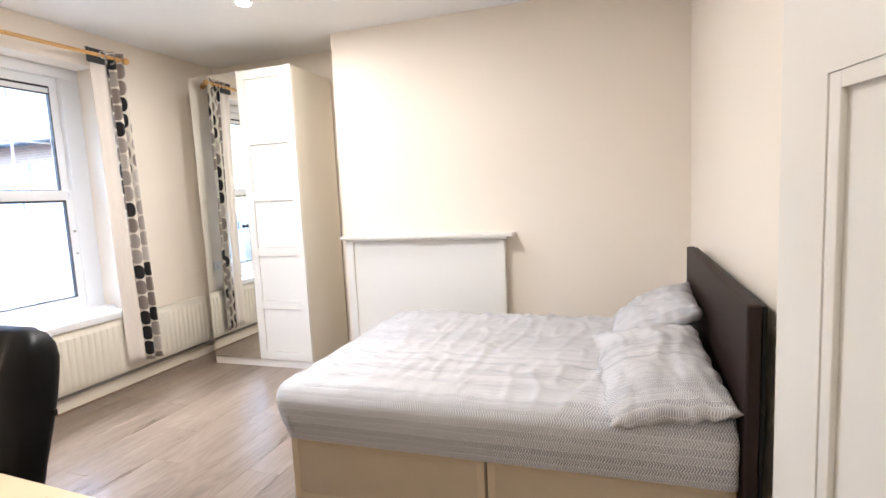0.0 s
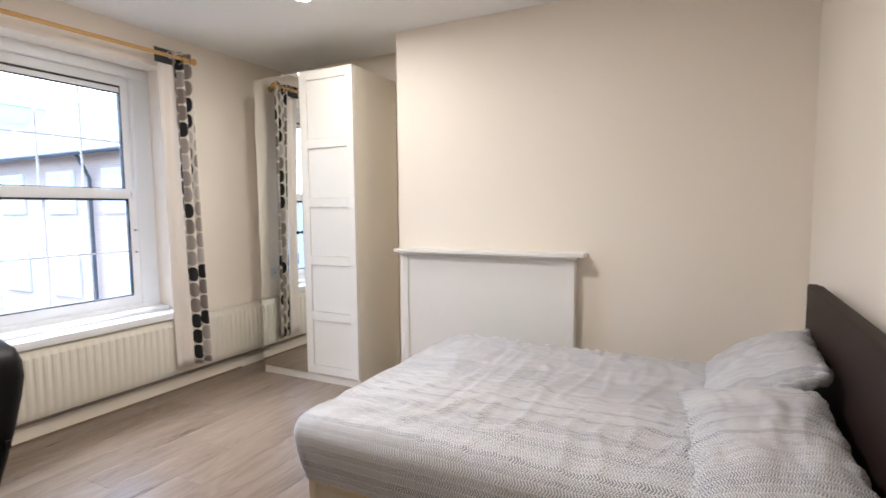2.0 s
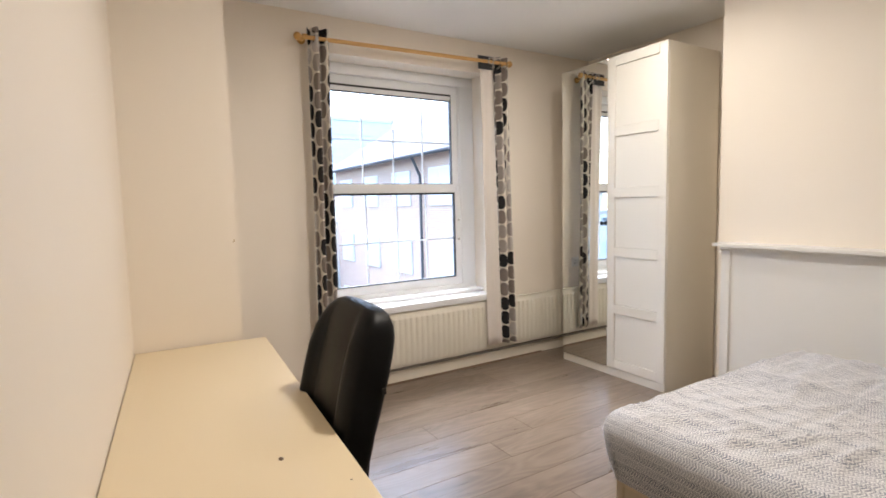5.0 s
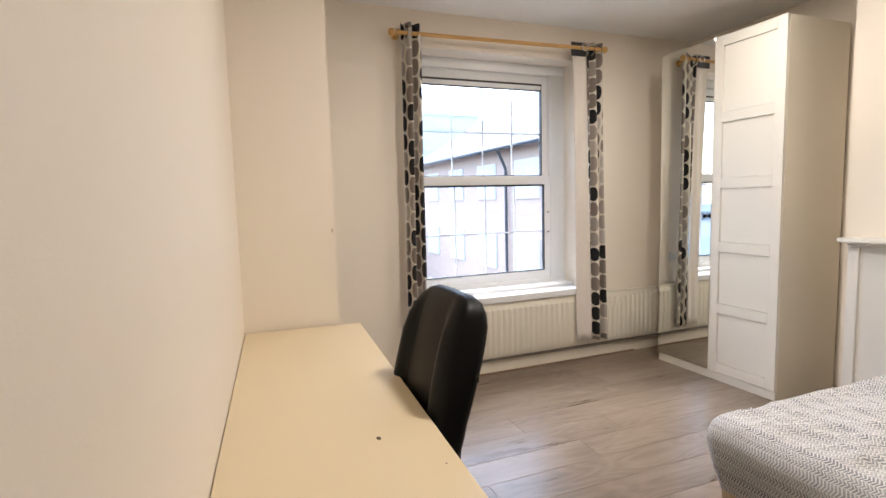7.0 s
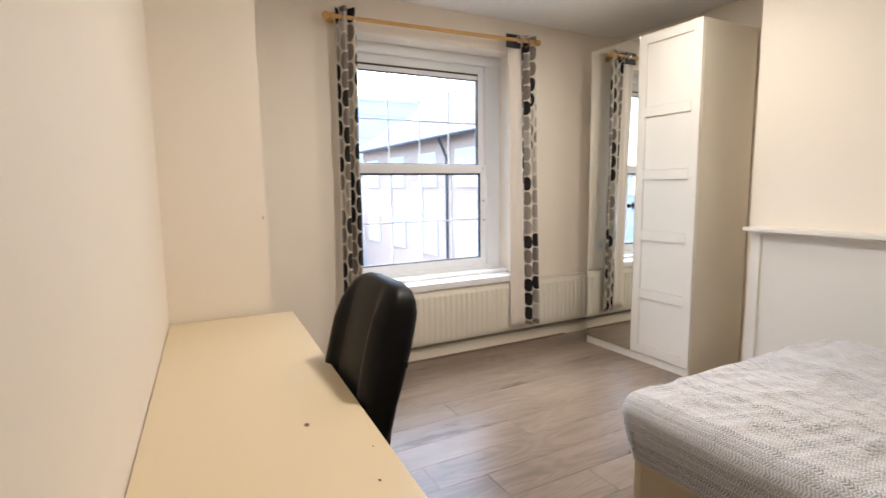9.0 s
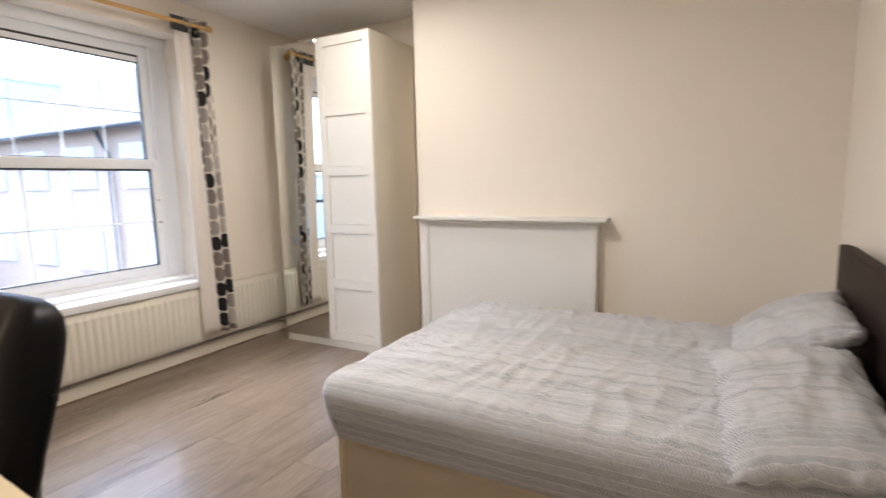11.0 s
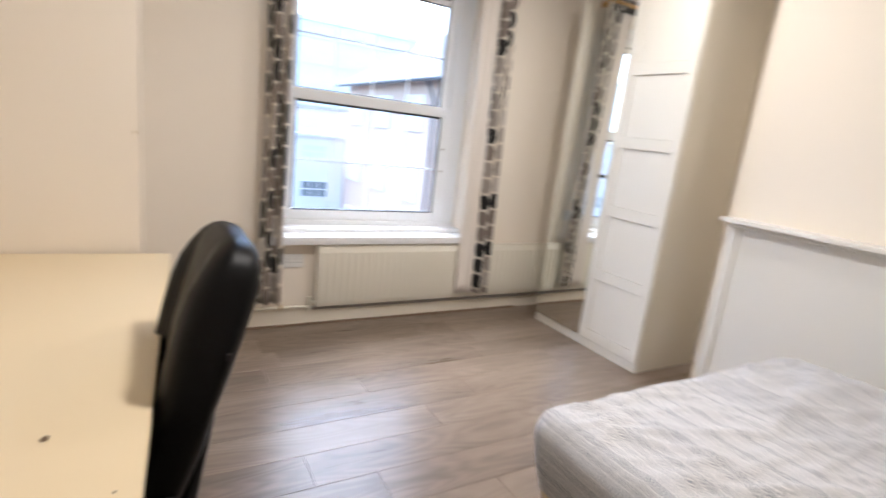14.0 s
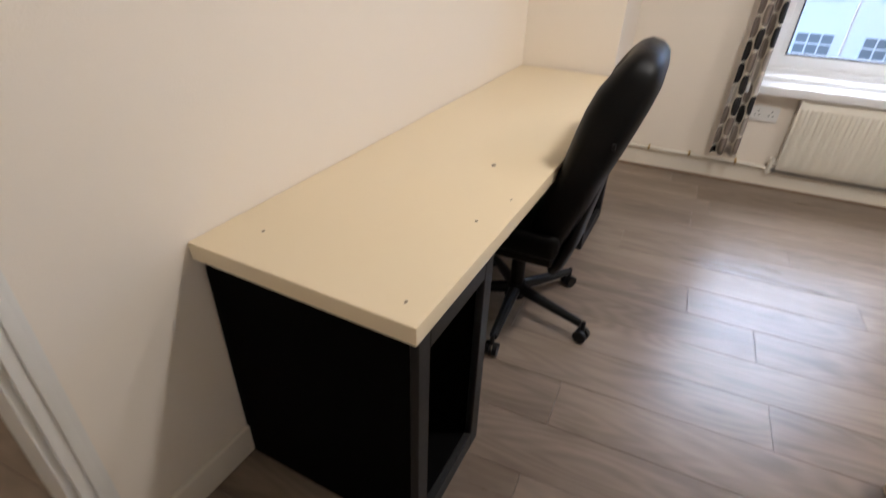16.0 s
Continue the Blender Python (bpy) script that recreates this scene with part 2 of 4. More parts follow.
def curtain_material():
    """Cream cloth with columns of black, taupe and grey rounded blocks."""
    m, n, l, p = material("printed_curtain")
    uv = n.new("ShaderNodeUVMap")
    uv.uv_map = "cloth"
    sep = n.new("ShaderNodeSeparateXYZ")
    l.new(uv.outputs[0], sep.inputs[0])
    cu = math_node(n, l, 'DIVIDE', sep.outputs[0], 0.092)
    col = math_node(n, l, 'FLOOR', cu)
    cv = math_node(n, l, 'ADD', math_node(n, l, 'DIVIDE', sep.outputs[1], 0.118), math_node(n, l, 'MULTIPLY', col, 0.43))
    fu = math_node(n, l, 'ABSOLUTE', math_node(n, l, 'SUBTRACT', math_node(n, l, 'FRACT', cu), 0.5))
    fv = math_node(n, l, 'ABSOLUTE', math_node(n, l, 'SUBTRACT', math_node(n, l, 'FRACT', cv), 0.5))
    d = math_node(n, l, 'ADD', math_node(n, l, 'POWER', math_node(n, l, 'DIVIDE', fu, 0.45), 2.5), math_node(n, l, 'POWER', math_node(n, l, 'DIVIDE', fv, 0.455), 2.5))
    inside = math_node(n, l, 'LESS_THAN', d, 1.0)
    cell = n.new("ShaderNodeCombineXYZ")
    l.new(col, cell.inputs[0])
    l.new(math_node(n, l, 'FLOOR', cv), cell.inputs[1])
    rnd = n.new("ShaderNodeTexWhiteNoise")
    rnd.noise_dimensions = '2D'
    l.new(cell.outputs[0], rnd.inputs["Vector"])
    ramp = n.new("ShaderNodeValToRGB")
    ramp.color_ramp.interpolation = 'CONSTANT'
    e = ramp.color_ramp.elements
    e[0].position, e[0].color = 0.0, (0.012, 0.012, 0.014, 1)
    e[1].position, e[1].color = 0.36, (0.24, 0.20, 0.175, 1)
    for pos, c in ((0.66, (0.36, 0.32, 0.29, 1)), (0.86, (0.52, 0.48, 0.44, 1))):
        q = e.new(pos)
        q.color = c
    l.new(rnd.outputs["Value"], ramp.inputs[0])
    l.new(mix_rgb(n, l, inside, (0.72, 0.67, 0.58), ramp.outputs[0]), p.inputs["Base Color"])
    p.inputs["Roughness"].default_value = 0.75
    bump(n, l, p, noise_tex(n, l, uv.outputs[0], 400, 2), 0.15, 0.002)
    return m


PLANK, BEDDING, CURTAIN = plank_material(), bedding_material(), curtain_material()


# ---------------------------------------------------------------- building helpers
def box(bm, x0, x1, y0, y1, z0, z1, bevel=0.0, segments=2):
    made = bmesh.ops.create_cube(bm, size=1.0)["verts"]
    for v in made:
        v.co = Vector((x0 + (v.co.x + 0.5) * (x1 - x0), y0 + (v.co.y + 0.5) * (y1 - y0), z0 + (v.co.z + 0.5) * (z1 - z0)))
    if bevel:
        edges = list({e for v in made for e in v.link_edges})
        bmesh.ops.bevel(bm, geom=edges, offset=bevel, segments=segments, profile=0.7, affect='EDGES')
    return bm


def rod(bm, a, b, r, seg=14, r2=None):
    a, b = Vector(a), Vector(b)
    made = bmesh.ops.create_cone(bm, cap_ends=True, segments=seg, radius1=r, radius2=r if r2 is None else r2, depth=(b - a).length)["verts"]
    m = Matrix.Translation((a + b) / 2) @ (b - a).to_track_quat("Z", "Y").to_matrix().to_4x4()
    bmesh.ops.transform(bm, matrix=m, verts=made)
    return bm


def ball(bm, c, r, sx=1, sy=1, sz=1, seg=14):
    made = bmesh.ops.create_uvsphere(bm, u_segments=seg, v_segments=max(6, seg // 2), radius=r)["verts"]
    bmesh.ops.transform(bm, matrix=Matrix.Translation(c) @ Matrix.Diagonal((sx, sy, sz, 1)), verts=made)
    return bm


def mesh_of(name, bm, mat, smooth=None):
    me = bpy.data.meshes.new(name)
    bm.normal_update()
    bm.to_mesh(me)
    bm.free()
    me.materials.append(mat)
    if smooth is not None:
        me.polygons.foreach_set("use_smooth", [True] * len(me.polygons))
        me.set_sharp_from_angle(angle=radians(smooth))
    return me


def thing(name, label, category, at=(0, 0, 0), group="", kind="", turn=0):
    ob = new(name)
    ob.matrix_world = pose(*at, 0, 0, turn)
    return tagged(ob, label, category, group, kind)


def part(name, bm, mat, parent, label="", smooth=35):
    ob = new(name, mesh_of(name, bm, mat, smooth))
    ob.parent = parent
    return tagged(ob, label) if label else ob


def solid(name, bm, mat, label, category, kind="", smooth=35, group=""):
    return tagged(new(name, mesh_of(name, bm, mat, smooth)), label, category, group, kind)


def B():
    return bmesh.new()


def soft(value):
    return max(0.0, min(1.0, value))


# ---------------------------------------------------------------- plan, in metres
XW, XE = -3.15, 0.845          # window wall, headboard wall
YN, YC = 3.62, 3.22            # alcove back wall, chimney breast face
TOP = 2.60
WY0, WY1, WZ0, WZ1 = 1.03, 2.445, 0.60, 2.36   # window opening
SOUTH = pose(-2.385, -0.064, 0, 0, 0, -3.3)    # the desk wall stands a little askew: x along it, y into the room
DX0, DX1, DZ = 2.395, 3.195, 2.02              # doorway along that wall

bm = B()
box(bm, XW - 0.36, XW, -0.2, WY0, 0, TOP)
box(bm, XW - 0.36, XW, WY1, YN + 0.15, 0, TOP)
box(bm, XW - 0.36, XW, WY0, WY1, 0, WZ0 - 0.05)
box(bm, XW - 0.36, XW, WY0, WY1, WZ1, TOP)
solid("wall_west", bm, WALL, "cream painted plaster wall with a window opening", "wall", "structure", None)
bm = B()
box(bm, -0.85, DX0, -0.10, 0, 0, TOP)
box(bm, DX1, 3.24, -0.10, 0, 0, TOP)
box(bm, DX0, DX1, -0.10, 0, DZ, TOP)
solid("wall_south", bm, WALL, "cream painted plaster wall behind the desk", "wall", "structure", None).matrix_world = SOUTH
solid("wall_pier", box(B(), XW, -2.385, -0.10, 0.392, 0, TOP), WALL, "cream plastered pier in the corner by the window", "wall", "structure", None)
solid("wall_north", box(B(), XW, -1.665, YN, YN + 0.15, 0, TOP), WALL, "cream plaster wall of the alcove", "wall", "structure", None)
solid("wall_chimney_breast", box(B(), -1.665, XE, YC, YN + 0.15, 0, TOP), WALL, "cream plastered chimney breast", "wall", "structure", None)
solid("wall_east", box(B(), XE, XE + 0.15, -0.34, YN + 0.15, 0, TOP), WALL, "off-white painted wall behind the headboard", "wall", "structure", None)
solid("ceiling", box(B(), XW - 0.36, 1.6, -2.2, YN + 0.15, TOP, TOP + 0.15), CEIL, "white painted ceiling", "ceiling", "structure", None)
bm = B()
box(bm, -0.85, -0.7, -2.05, -0.262, 0, TOP)
box(bm, 1.45, 1.6, -2.05, -0.34, 0, TOP)
box(bm, -0.85, 1.6, -2.2, -2.05, 0, TOP)
box(bm, XE + 0.15, 1.45, -0.49, -0.34, 0, TOP)
solid("wall_hall", bm, WALL, "plain cream hall walls", "wall", "structure", None)
solid("floor", box(box(B(), XW - 0.36, XE + 0.15, -0.34, YN + 0.15, -0.16, -0.010), -0.85, 1.6, -2.2, -0.34, -0.16, -0.010), MARK, "dark underlay below the laminate boards", "floor", "structure", None)

# skirting
bm = B()
box(bm, XW, XW + 0.018, 0.392, YN, 0, 0.115, 0.004, 1)
solid("baseboard_west", bm, SKIRT, "white gloss skirting board under the window", "skirting", "structure")
solid("baseboard_south", box(B(), 0, DX0 - 0.08, 0, 0.016, 0, 0.10, 0.004, 1), SKIRT, "white gloss skirting board", "skirting", "structure").matrix_world = SOUTH
solid("baseboard_east", box(B(), XE - 0.016, XE, -0.1, YC, 0, 0.10, 0.004, 1), SKIRT, "white gloss skirting board", "skirting", "structure")
bm = B()
box(bm, XW + 0.018, XW + 0.030, 0.392, 3.0, 0, 0.012)
solid("trim_west", bm, BEAD, "thin brown floor beading along the skirting", "trim", "structure")


# ---------------------------------------------------------------- window
def build_window():
    w = thing("window_1", "white uPVC sash window with glazing bars", "window", (-3.37, 0, 0), kind="structure")
    d0, d1 = -0.05, 0.03
    gy0, gy1 = 1.215, 2.252
    fr = B()
    box(fr, d0, d1 + 0.01, WY0, WY1, WZ1 - 0.075, WZ1, 0.006)
    box(fr, d0, d1 + 0.01, WY0, gy0 - 0.035, WZ0 + 0.03, WZ1 - 0.075, 0.006)
    box(fr, d0, d1 + 0.01, gy1 + 0.06, WY1, WZ0 + 0.03, WZ1 - 0.075, 0.006)
    box(fr, d0, d1 + 0.02, WY0, WY1, WZ0 - 0.05, WZ0 + 0.06, 0.006)
    part("window_frame", fr, UPVC, w)
    for z0, z1, off, name in ((1.495, 2.220, -0.02, "upper_sash"), (0.727, 1.425, 0.012, "lower_sash")):
        s = B()
        a, b = off - 0.02, off + 0.02
        box(s, a, b, gy0 - 0.035, gy1 + 0.06, z1, z1 + (0.072 if z1 > 2 else 0.070), 0.005)
        box(s, a, b, gy0 - 0.035, gy1 + 0.06, z0 - (0.085 if z0 < 1 else 0.05), z0, 0.005)
        box(s, a, b, gy0 - 0.035, gy0, z0, z1, 0.005)
        box(s, a, b, gy1, gy1 + 0.06, z0, z1, 0.005)
        sash = part("sash", s, UPVC, w, "white " + name.replace("_", " ") + " frame")
        g = B()
        r = 0.006
        box(g, off - 0.006, off + 0.024, gy0 - 0.001, gy1 + 0.001, z0 - 0.001, z0 + r)
        box(g, off - 0.006, off + 0.024, gy0 - 0.001, gy1 + 0.001, z1 - r * 2.2, z1 + 0.001)
        box(g, off - 0.006, off + 0.024, gy1 - r, gy1 + 0.001, z0 + r, z1 - r)
        box(g, off - 0.006, off + 0.024, gy0 - 0.001, gy0 + r, z0 + r, z1 - r)
        part("gasket", g, GASKET, sash, "black rubber gasket")
        pane = part("pane", box(B(), off - 0.002, off + 0.002, gy0, gy1, z0, z1), GLASS, sash, "clear glass pane", None)
        pane.visible_shadow = False
        zm = z0 + (z1 - z0) * 0.46
        part("glazing_bar", box(B(), off - 0.014, off - 0.006, gy0, gy1, zm - 0.005, zm + 0.005), BAR, sash, "", None)
        for k in (1, 2, 3):
            y = gy0 + (gy1 - gy0) * k / 4
            part("glazing_bar", box(B(), off - 0.015, off - 0.005, y - 0.005, y + 0.005, z0, z1), BAR, sash, "", None)
    part("vent_seal", box(B(), -0.012, 0.006, gy0 + 0.006, gy1 - 0.006, 2.164, 2.172), GASKET, w, "black seal below the vent")
    v = B()
    box(v, -0.012, 0.008, gy0 + 0.008, gy1 - 0.008, 2.172, 2.206, 0.003)
    for i in range(39):
        y = gy0 + 0.02 + i * 0.0258
        box(v, 0.008, 0.012, y, y + 0.012, 2.188, 2.200)
    part("trickle_vent", v, UPVC, w, "white slotted trickle vent")
    for y, z in ((gy1 + 0.03, 1.46), (gy1 + 0.035, 1.20), (gy1 + 0.035, 1.04), (gy1 + 0.085, 1.86), (gy1 + 0.085, 2.255)):
        k = B()
        box(k, 0.030, 0.048 if z == 1.46 else 0.040, y - 0.010, y + 0.010, z - (0.02 if z == 1.46 else 0.007), z + (0.02 if z == 1.46 else 0.007), 0.004)
        part("sash_catch" if z == 1.46 else "screw_cap", k, UPVC if z > 1.4 else CHROME, w)
    sill = B()
    box(sill, 0.03, 0.300, WY0 - 0.0, WY1 + 0.0, WZ0 - 0.05, WZ0, 0.010)
    box(sill, 0.03, 0.15, WY0, WY1, WZ0, WZ0 + 0.028, 0.008)
    part("window_sill", sill, UPVC, w, "white painted window sill")


build_window()


# ---------------------------------------------------------------- doorway and door
def build_door():
    t = thing("trim_doorway", "white gloss door frame and architrave", "door frame", kind="structure")
    t.matrix_world = SOUTH
    lin = B()
    box(lin, DX0, DX0 + 0.02, -0.10, 0, 0, DZ)
    box(lin, DX1 - 0.02, DX1, -0.10, 0, 0, DZ)
    box(lin, DX0 + 0.02, DX1 - 0.02, -0.10, 0, DZ - 0.02, DZ)
    part("lining", lin, GLOSS, t)
    for x0, x1 in ((DX0 - 0.050, DX0 + 0.006), (DX1 - 0.006, DX1 + 0.03)):
        a = B()
        box(a, x0, x1, 0, 0.014, 0, DZ + 0.06, 0.005)
        box(a, x0 + 0.012, x0 + 0.034, 0.014, 0.020, 0, DZ + 0.05, 0.004)
        part("architrave", a, GLOSS, t)
    d = thing("door_1", "white painted panelled door standing open", "door", (0.838, -0.227, 0), kind="structure", turn=102.65)
    w, h, th = 0.838, 1.98, 0.04
    st = B()
    box(st, 0.004, 0.11, 0, th, 0.01, h)
    box(st, w - 0.11, w, 0, th, 0.01, h)
    for z0, z1 in ((0.01, 0.22), (0.64, 0.76), (1.475, h)):
        box(st, 0.11, w - 0.11, 0, th, z0, z1, 0.0)
    part("frame", st, GLOSS, d)
    for z0, z1 in ((0.22, 0.64), (0.76, 1.475)):
        part("panel", box(B(), 0.11, w - 0.11, 0.012, th - 0.012, z0, z1), GLOSS, d, "", None)
        mo = B()
        for y0, y1 in ((0.002, 0.012), (th - 0.012, th - 0.002)):
            box(mo, 0.11, 0.134, y0, y1, z0, z1, 0.003)
            box(mo, w - 0.134, w - 0.11, y0, y1, z0, z1, 0.003)
            box(mo, 0.134, w - 0.134, y0, y1, z0, z0 + 0.024, 0.003)
            box(mo, 0.134, w - 0.134, y0, y1, z1 - 0.024, z1, 0.003)
        part("moulding", mo, GLOSS, d)


build_door()


# ---------------------------------------------------------------- fireplace surround
def build_mantel():
    t = thing("fireplace_surround", "white painted mantelpiece on a boarded-up fireplace", "mantelpiece", (0, YC, 0))
    part("shelf", box(B(), -1.630, -0.290, -0.138, 0, 1.026, 1.049, 0.005), GLOSS, t)
    part("bed_mould", box(B(), -1.605, -0.335, -0.095, 0, 1.002, 1.026, 0.010, 3), GLOSS, t)
    part("panel", box(B(), -1.545, -0.405, -0.070, 0, 0.0, 1.002), GLOSS, t, "smooth white board", None)
    for x0, x1 in ((-1.600, -1.545), (-0.405, -0.355)):
        part("jamb", box(B(), x0, x1, -0.084, 0, 0.0, 1.002, 0.006), GLOSS, t)


build_mantel()


# ---------------------------------------------------------------- wardrobe
def build_wardrobe():
    x0, x1, h = -2.858, -1.90, 2.36
    t = thing("wardrobe", "tall white two-door wardrobe with one mirrored door", "wardrobe", (0, 3.0, 0))
    b = B()
    box(b, x0, x0 + 0.018, 0.024, 0.58, 0, h - 0.002, 0.001, 1)
    box(b, x1 - 0.018, x1, 0.024, 0.58, 0, h - 0.002, 0.001, 1)
    box(b, x0 + 0.018, x1 - 0.018, 0.024, 0.58, h - 0.02, h - 0.002)
    box(b, x0 + 0.018, x1 - 0.018, 0.57, 0.58, 0.0, h - 0.02)
    box(b, x0 + 0.018, x1 - 0.018, 0.03, 0.57, 0.055, 0.073)
    part("body", b, WARD_SIDE, t, "cream foil carcass")
    part("plinth", box(B(), x0, x1, 0.010, 0.023, 0, 0.058, 0.002, 1), WARD, t)
    xm = (x0 + x1) / 2 - 0.01
    md = part("mirror_door", box(B(), x0 + 0.001, xm - 0.002, 0.004, 0.022, 0.062, h, 0.002, 1), WARD, t, "mirrored door")
    part("mirror", box(B(), x0 + 0.002, xm - 0.003, 0.0, 0.004, 0.063, h - 0.001, 0.001, 1), MIRROR, md, "mirror glass", None)
    kn = B()
    rod(kn, (xm - 0.035, 0.0, 1.16), (xm - 0.035, -0.016, 1.16), 0.006)
    ball(kn, (xm - 0.035, -0.024, 1.16), 0.015, 1, 0.7, 1)
    part("knob", kn, PLASTIC, md, "small dark knob")
    a, c = xm + 0.002, x1
    st = 0.062
    rails = [0.064, 0.485, 0.915, 1.35, 1.79]
    pd = part("panel_door", box(B(), a + 0.001, c - 0.001, 0.014, 0.022, 0.064, h - 0.002), WARD, t, "white framed panel door", None)
    for p0, p1 in ((a, a + st), (c - st, c)):
        part("stile", box(B(), p0, p1, 0.0, 0.014, 0.062, h, 0.002, 1), WARD, pd)
    for z in rails + [h - 0.070]:
        part("rail", box(B(), a + st, c - st, 0.0, 0.014, z, z + 0.068, 0.0015, 1), WARD, pd)
    tops = rails[1:] + [h - 0.070]
    for z0, z1 in zip(rails, tops):
        part("panel", box(B(), a + st + 0.003, c - st - 0.003, 0.0095, 0.014, z0 + 0.071, z1 - 0.003, 0.002, 1), WARD, pd, "", None)


build_wardrobe()


# ---------------------------------------------------------------- radiator and pipes
def build_radiator():
    y0, y1, z0, z1 = 1.335, 3.20, 0.132, 0.545
    t = thing("radiator", "long cream enamelled panel radiator below the window", "radiator", (XW, 0, 0))
    bm = B()
    n = int((y1 - y0) / 0.046)
    st = (y1 - y0) / n
    prof = []
    for i in range(n):
        y = y0 + i * st
        prof += [(y, 0.072), (y + st * 0.28, 0.072), (y + st * 0.45, 0.079), (y + st * 0.83, 0.079)]
    prof.append((y1, 0.072))
    levels = ((z0, -0.012), (z0 + 0.02, -0.003), (z0 + 0.045, 0.0), (z1 - 0.05, 0.0), (z1 - 0.03, -0.004), (z1 - 0.012, -0.010), (z1, -0.016))
    grid = []
    for z, dx in levels:
        flat = 1.0 if z0 + 0.03 < z < z1 - 0.045 else 0.0
        grid.append([bm.verts.new((0.072 + (x - 0.072) * flat + dx, y, z)) for y, x in prof])
    for r0, r1 in zip(grid, grid[1:]):
        for i in range(len(prof) - 1):
            bm.faces.new((r0[i], r0[i + 1], r1[i + 1], r1[i]))
    part("front_panel", bm, RAD, t, "", 25)
    bk = B()
    box(bk, 0.030, 0.058, y0 + 0.004, y1 - 0.004, z0 + 0.004, z1 - 0.004, 0.004)
    part("back_panel", bk, RAD, t)
    part("top_grille", box(B(), 0.028, 0.068, y0 + 0.002, y1 - 0.002, z1 - 0.008, z1, 0.003), RAD, t)
    for y in (y0, y1 - 0.003):
        part("side_cover", box(B(), 0.028, 0.070, y, y + 0.003, z0 + 0.01, z1 - 0.004, 0.001, 1), RAD, t)
    for y in (y0 + 0.3, y1 - 0.3):
        part("bracket", box(B(), 0.0, 0.030, y, y + 0.03, z0 + 0.05, z1 - 0.06), RAD, t)
    v = B()
    rod(v, (0.045, y0 - 0.03, 0.165), (0.045, y0 + 0.01, 0.165), 0.011)
    rod(v, (0.045, y0 - 0.03, 0.10), (0.045, y0 - 0.03, 0.20), 0.012)
    part("valve", v, RAD, t)
    p = thing("heating_pipe", "painted copper heating pipe along the skirting", "pipe")
    g = B()
    rod(g, (XW + 0.030, 0.392, 0.135), (XW + 0.030, y0 - 0.05, 0.128), 0.010)
    rod(g, (XW + 0.030, y0 - 0.05, 0.128), (XW + 0.045, y0 - 0.03, 0.115), 0.010)
    part("pipe", g, RAD, p)
    for y in (0.62, 0.86, 1.12):
        part("clip", box(B(), XW, XW + 0.044, y, y + 0.012, 0.122, 0.148, 0.003), BRASS, p)
    # dark grey, unlike the cream pipe beside the radiator
    q = thing("return_pipe", "grey pipe below the radiator", "pipe")
    part("pipe", rod(B(), (XW + 0.032, y0 - 0.03, 0.118), (XW + 0.032, 3.6, 0.105), 0.013), PIPE, q)


build_radiator()


# ---------------------------------------------------------------- curtains
def cloth_mesh(name, rows, mat, parent, label=""):
    """rows: lists of (point, u, v) of one length, joined into a sheet with thickness."""
    bm = bmesh.new()
    uv = bm.loops.layers.uv.new("cloth")
    grid = [[(bm.verts.new(c), u, v) for c, u, v in r] for r in rows]
    for r0, r1 in zip(grid, grid[1:]):
        for i in range(len(r0) - 1):
            four = (r0[i], r0[i + 1], r1[i + 1], r1[i])
            f = bm.faces.new([q[0] for q in four])
            for loop, q in zip(f.loops, four):
                loop[uv].uv = (q[1], q[2])
    ob = part(name, bm, mat, parent, label, 180)
    m = ob.modifiers.new("thickness", 'SOLIDIFY')
    m.thickness, m.offset = 0.003, 0
    return ob


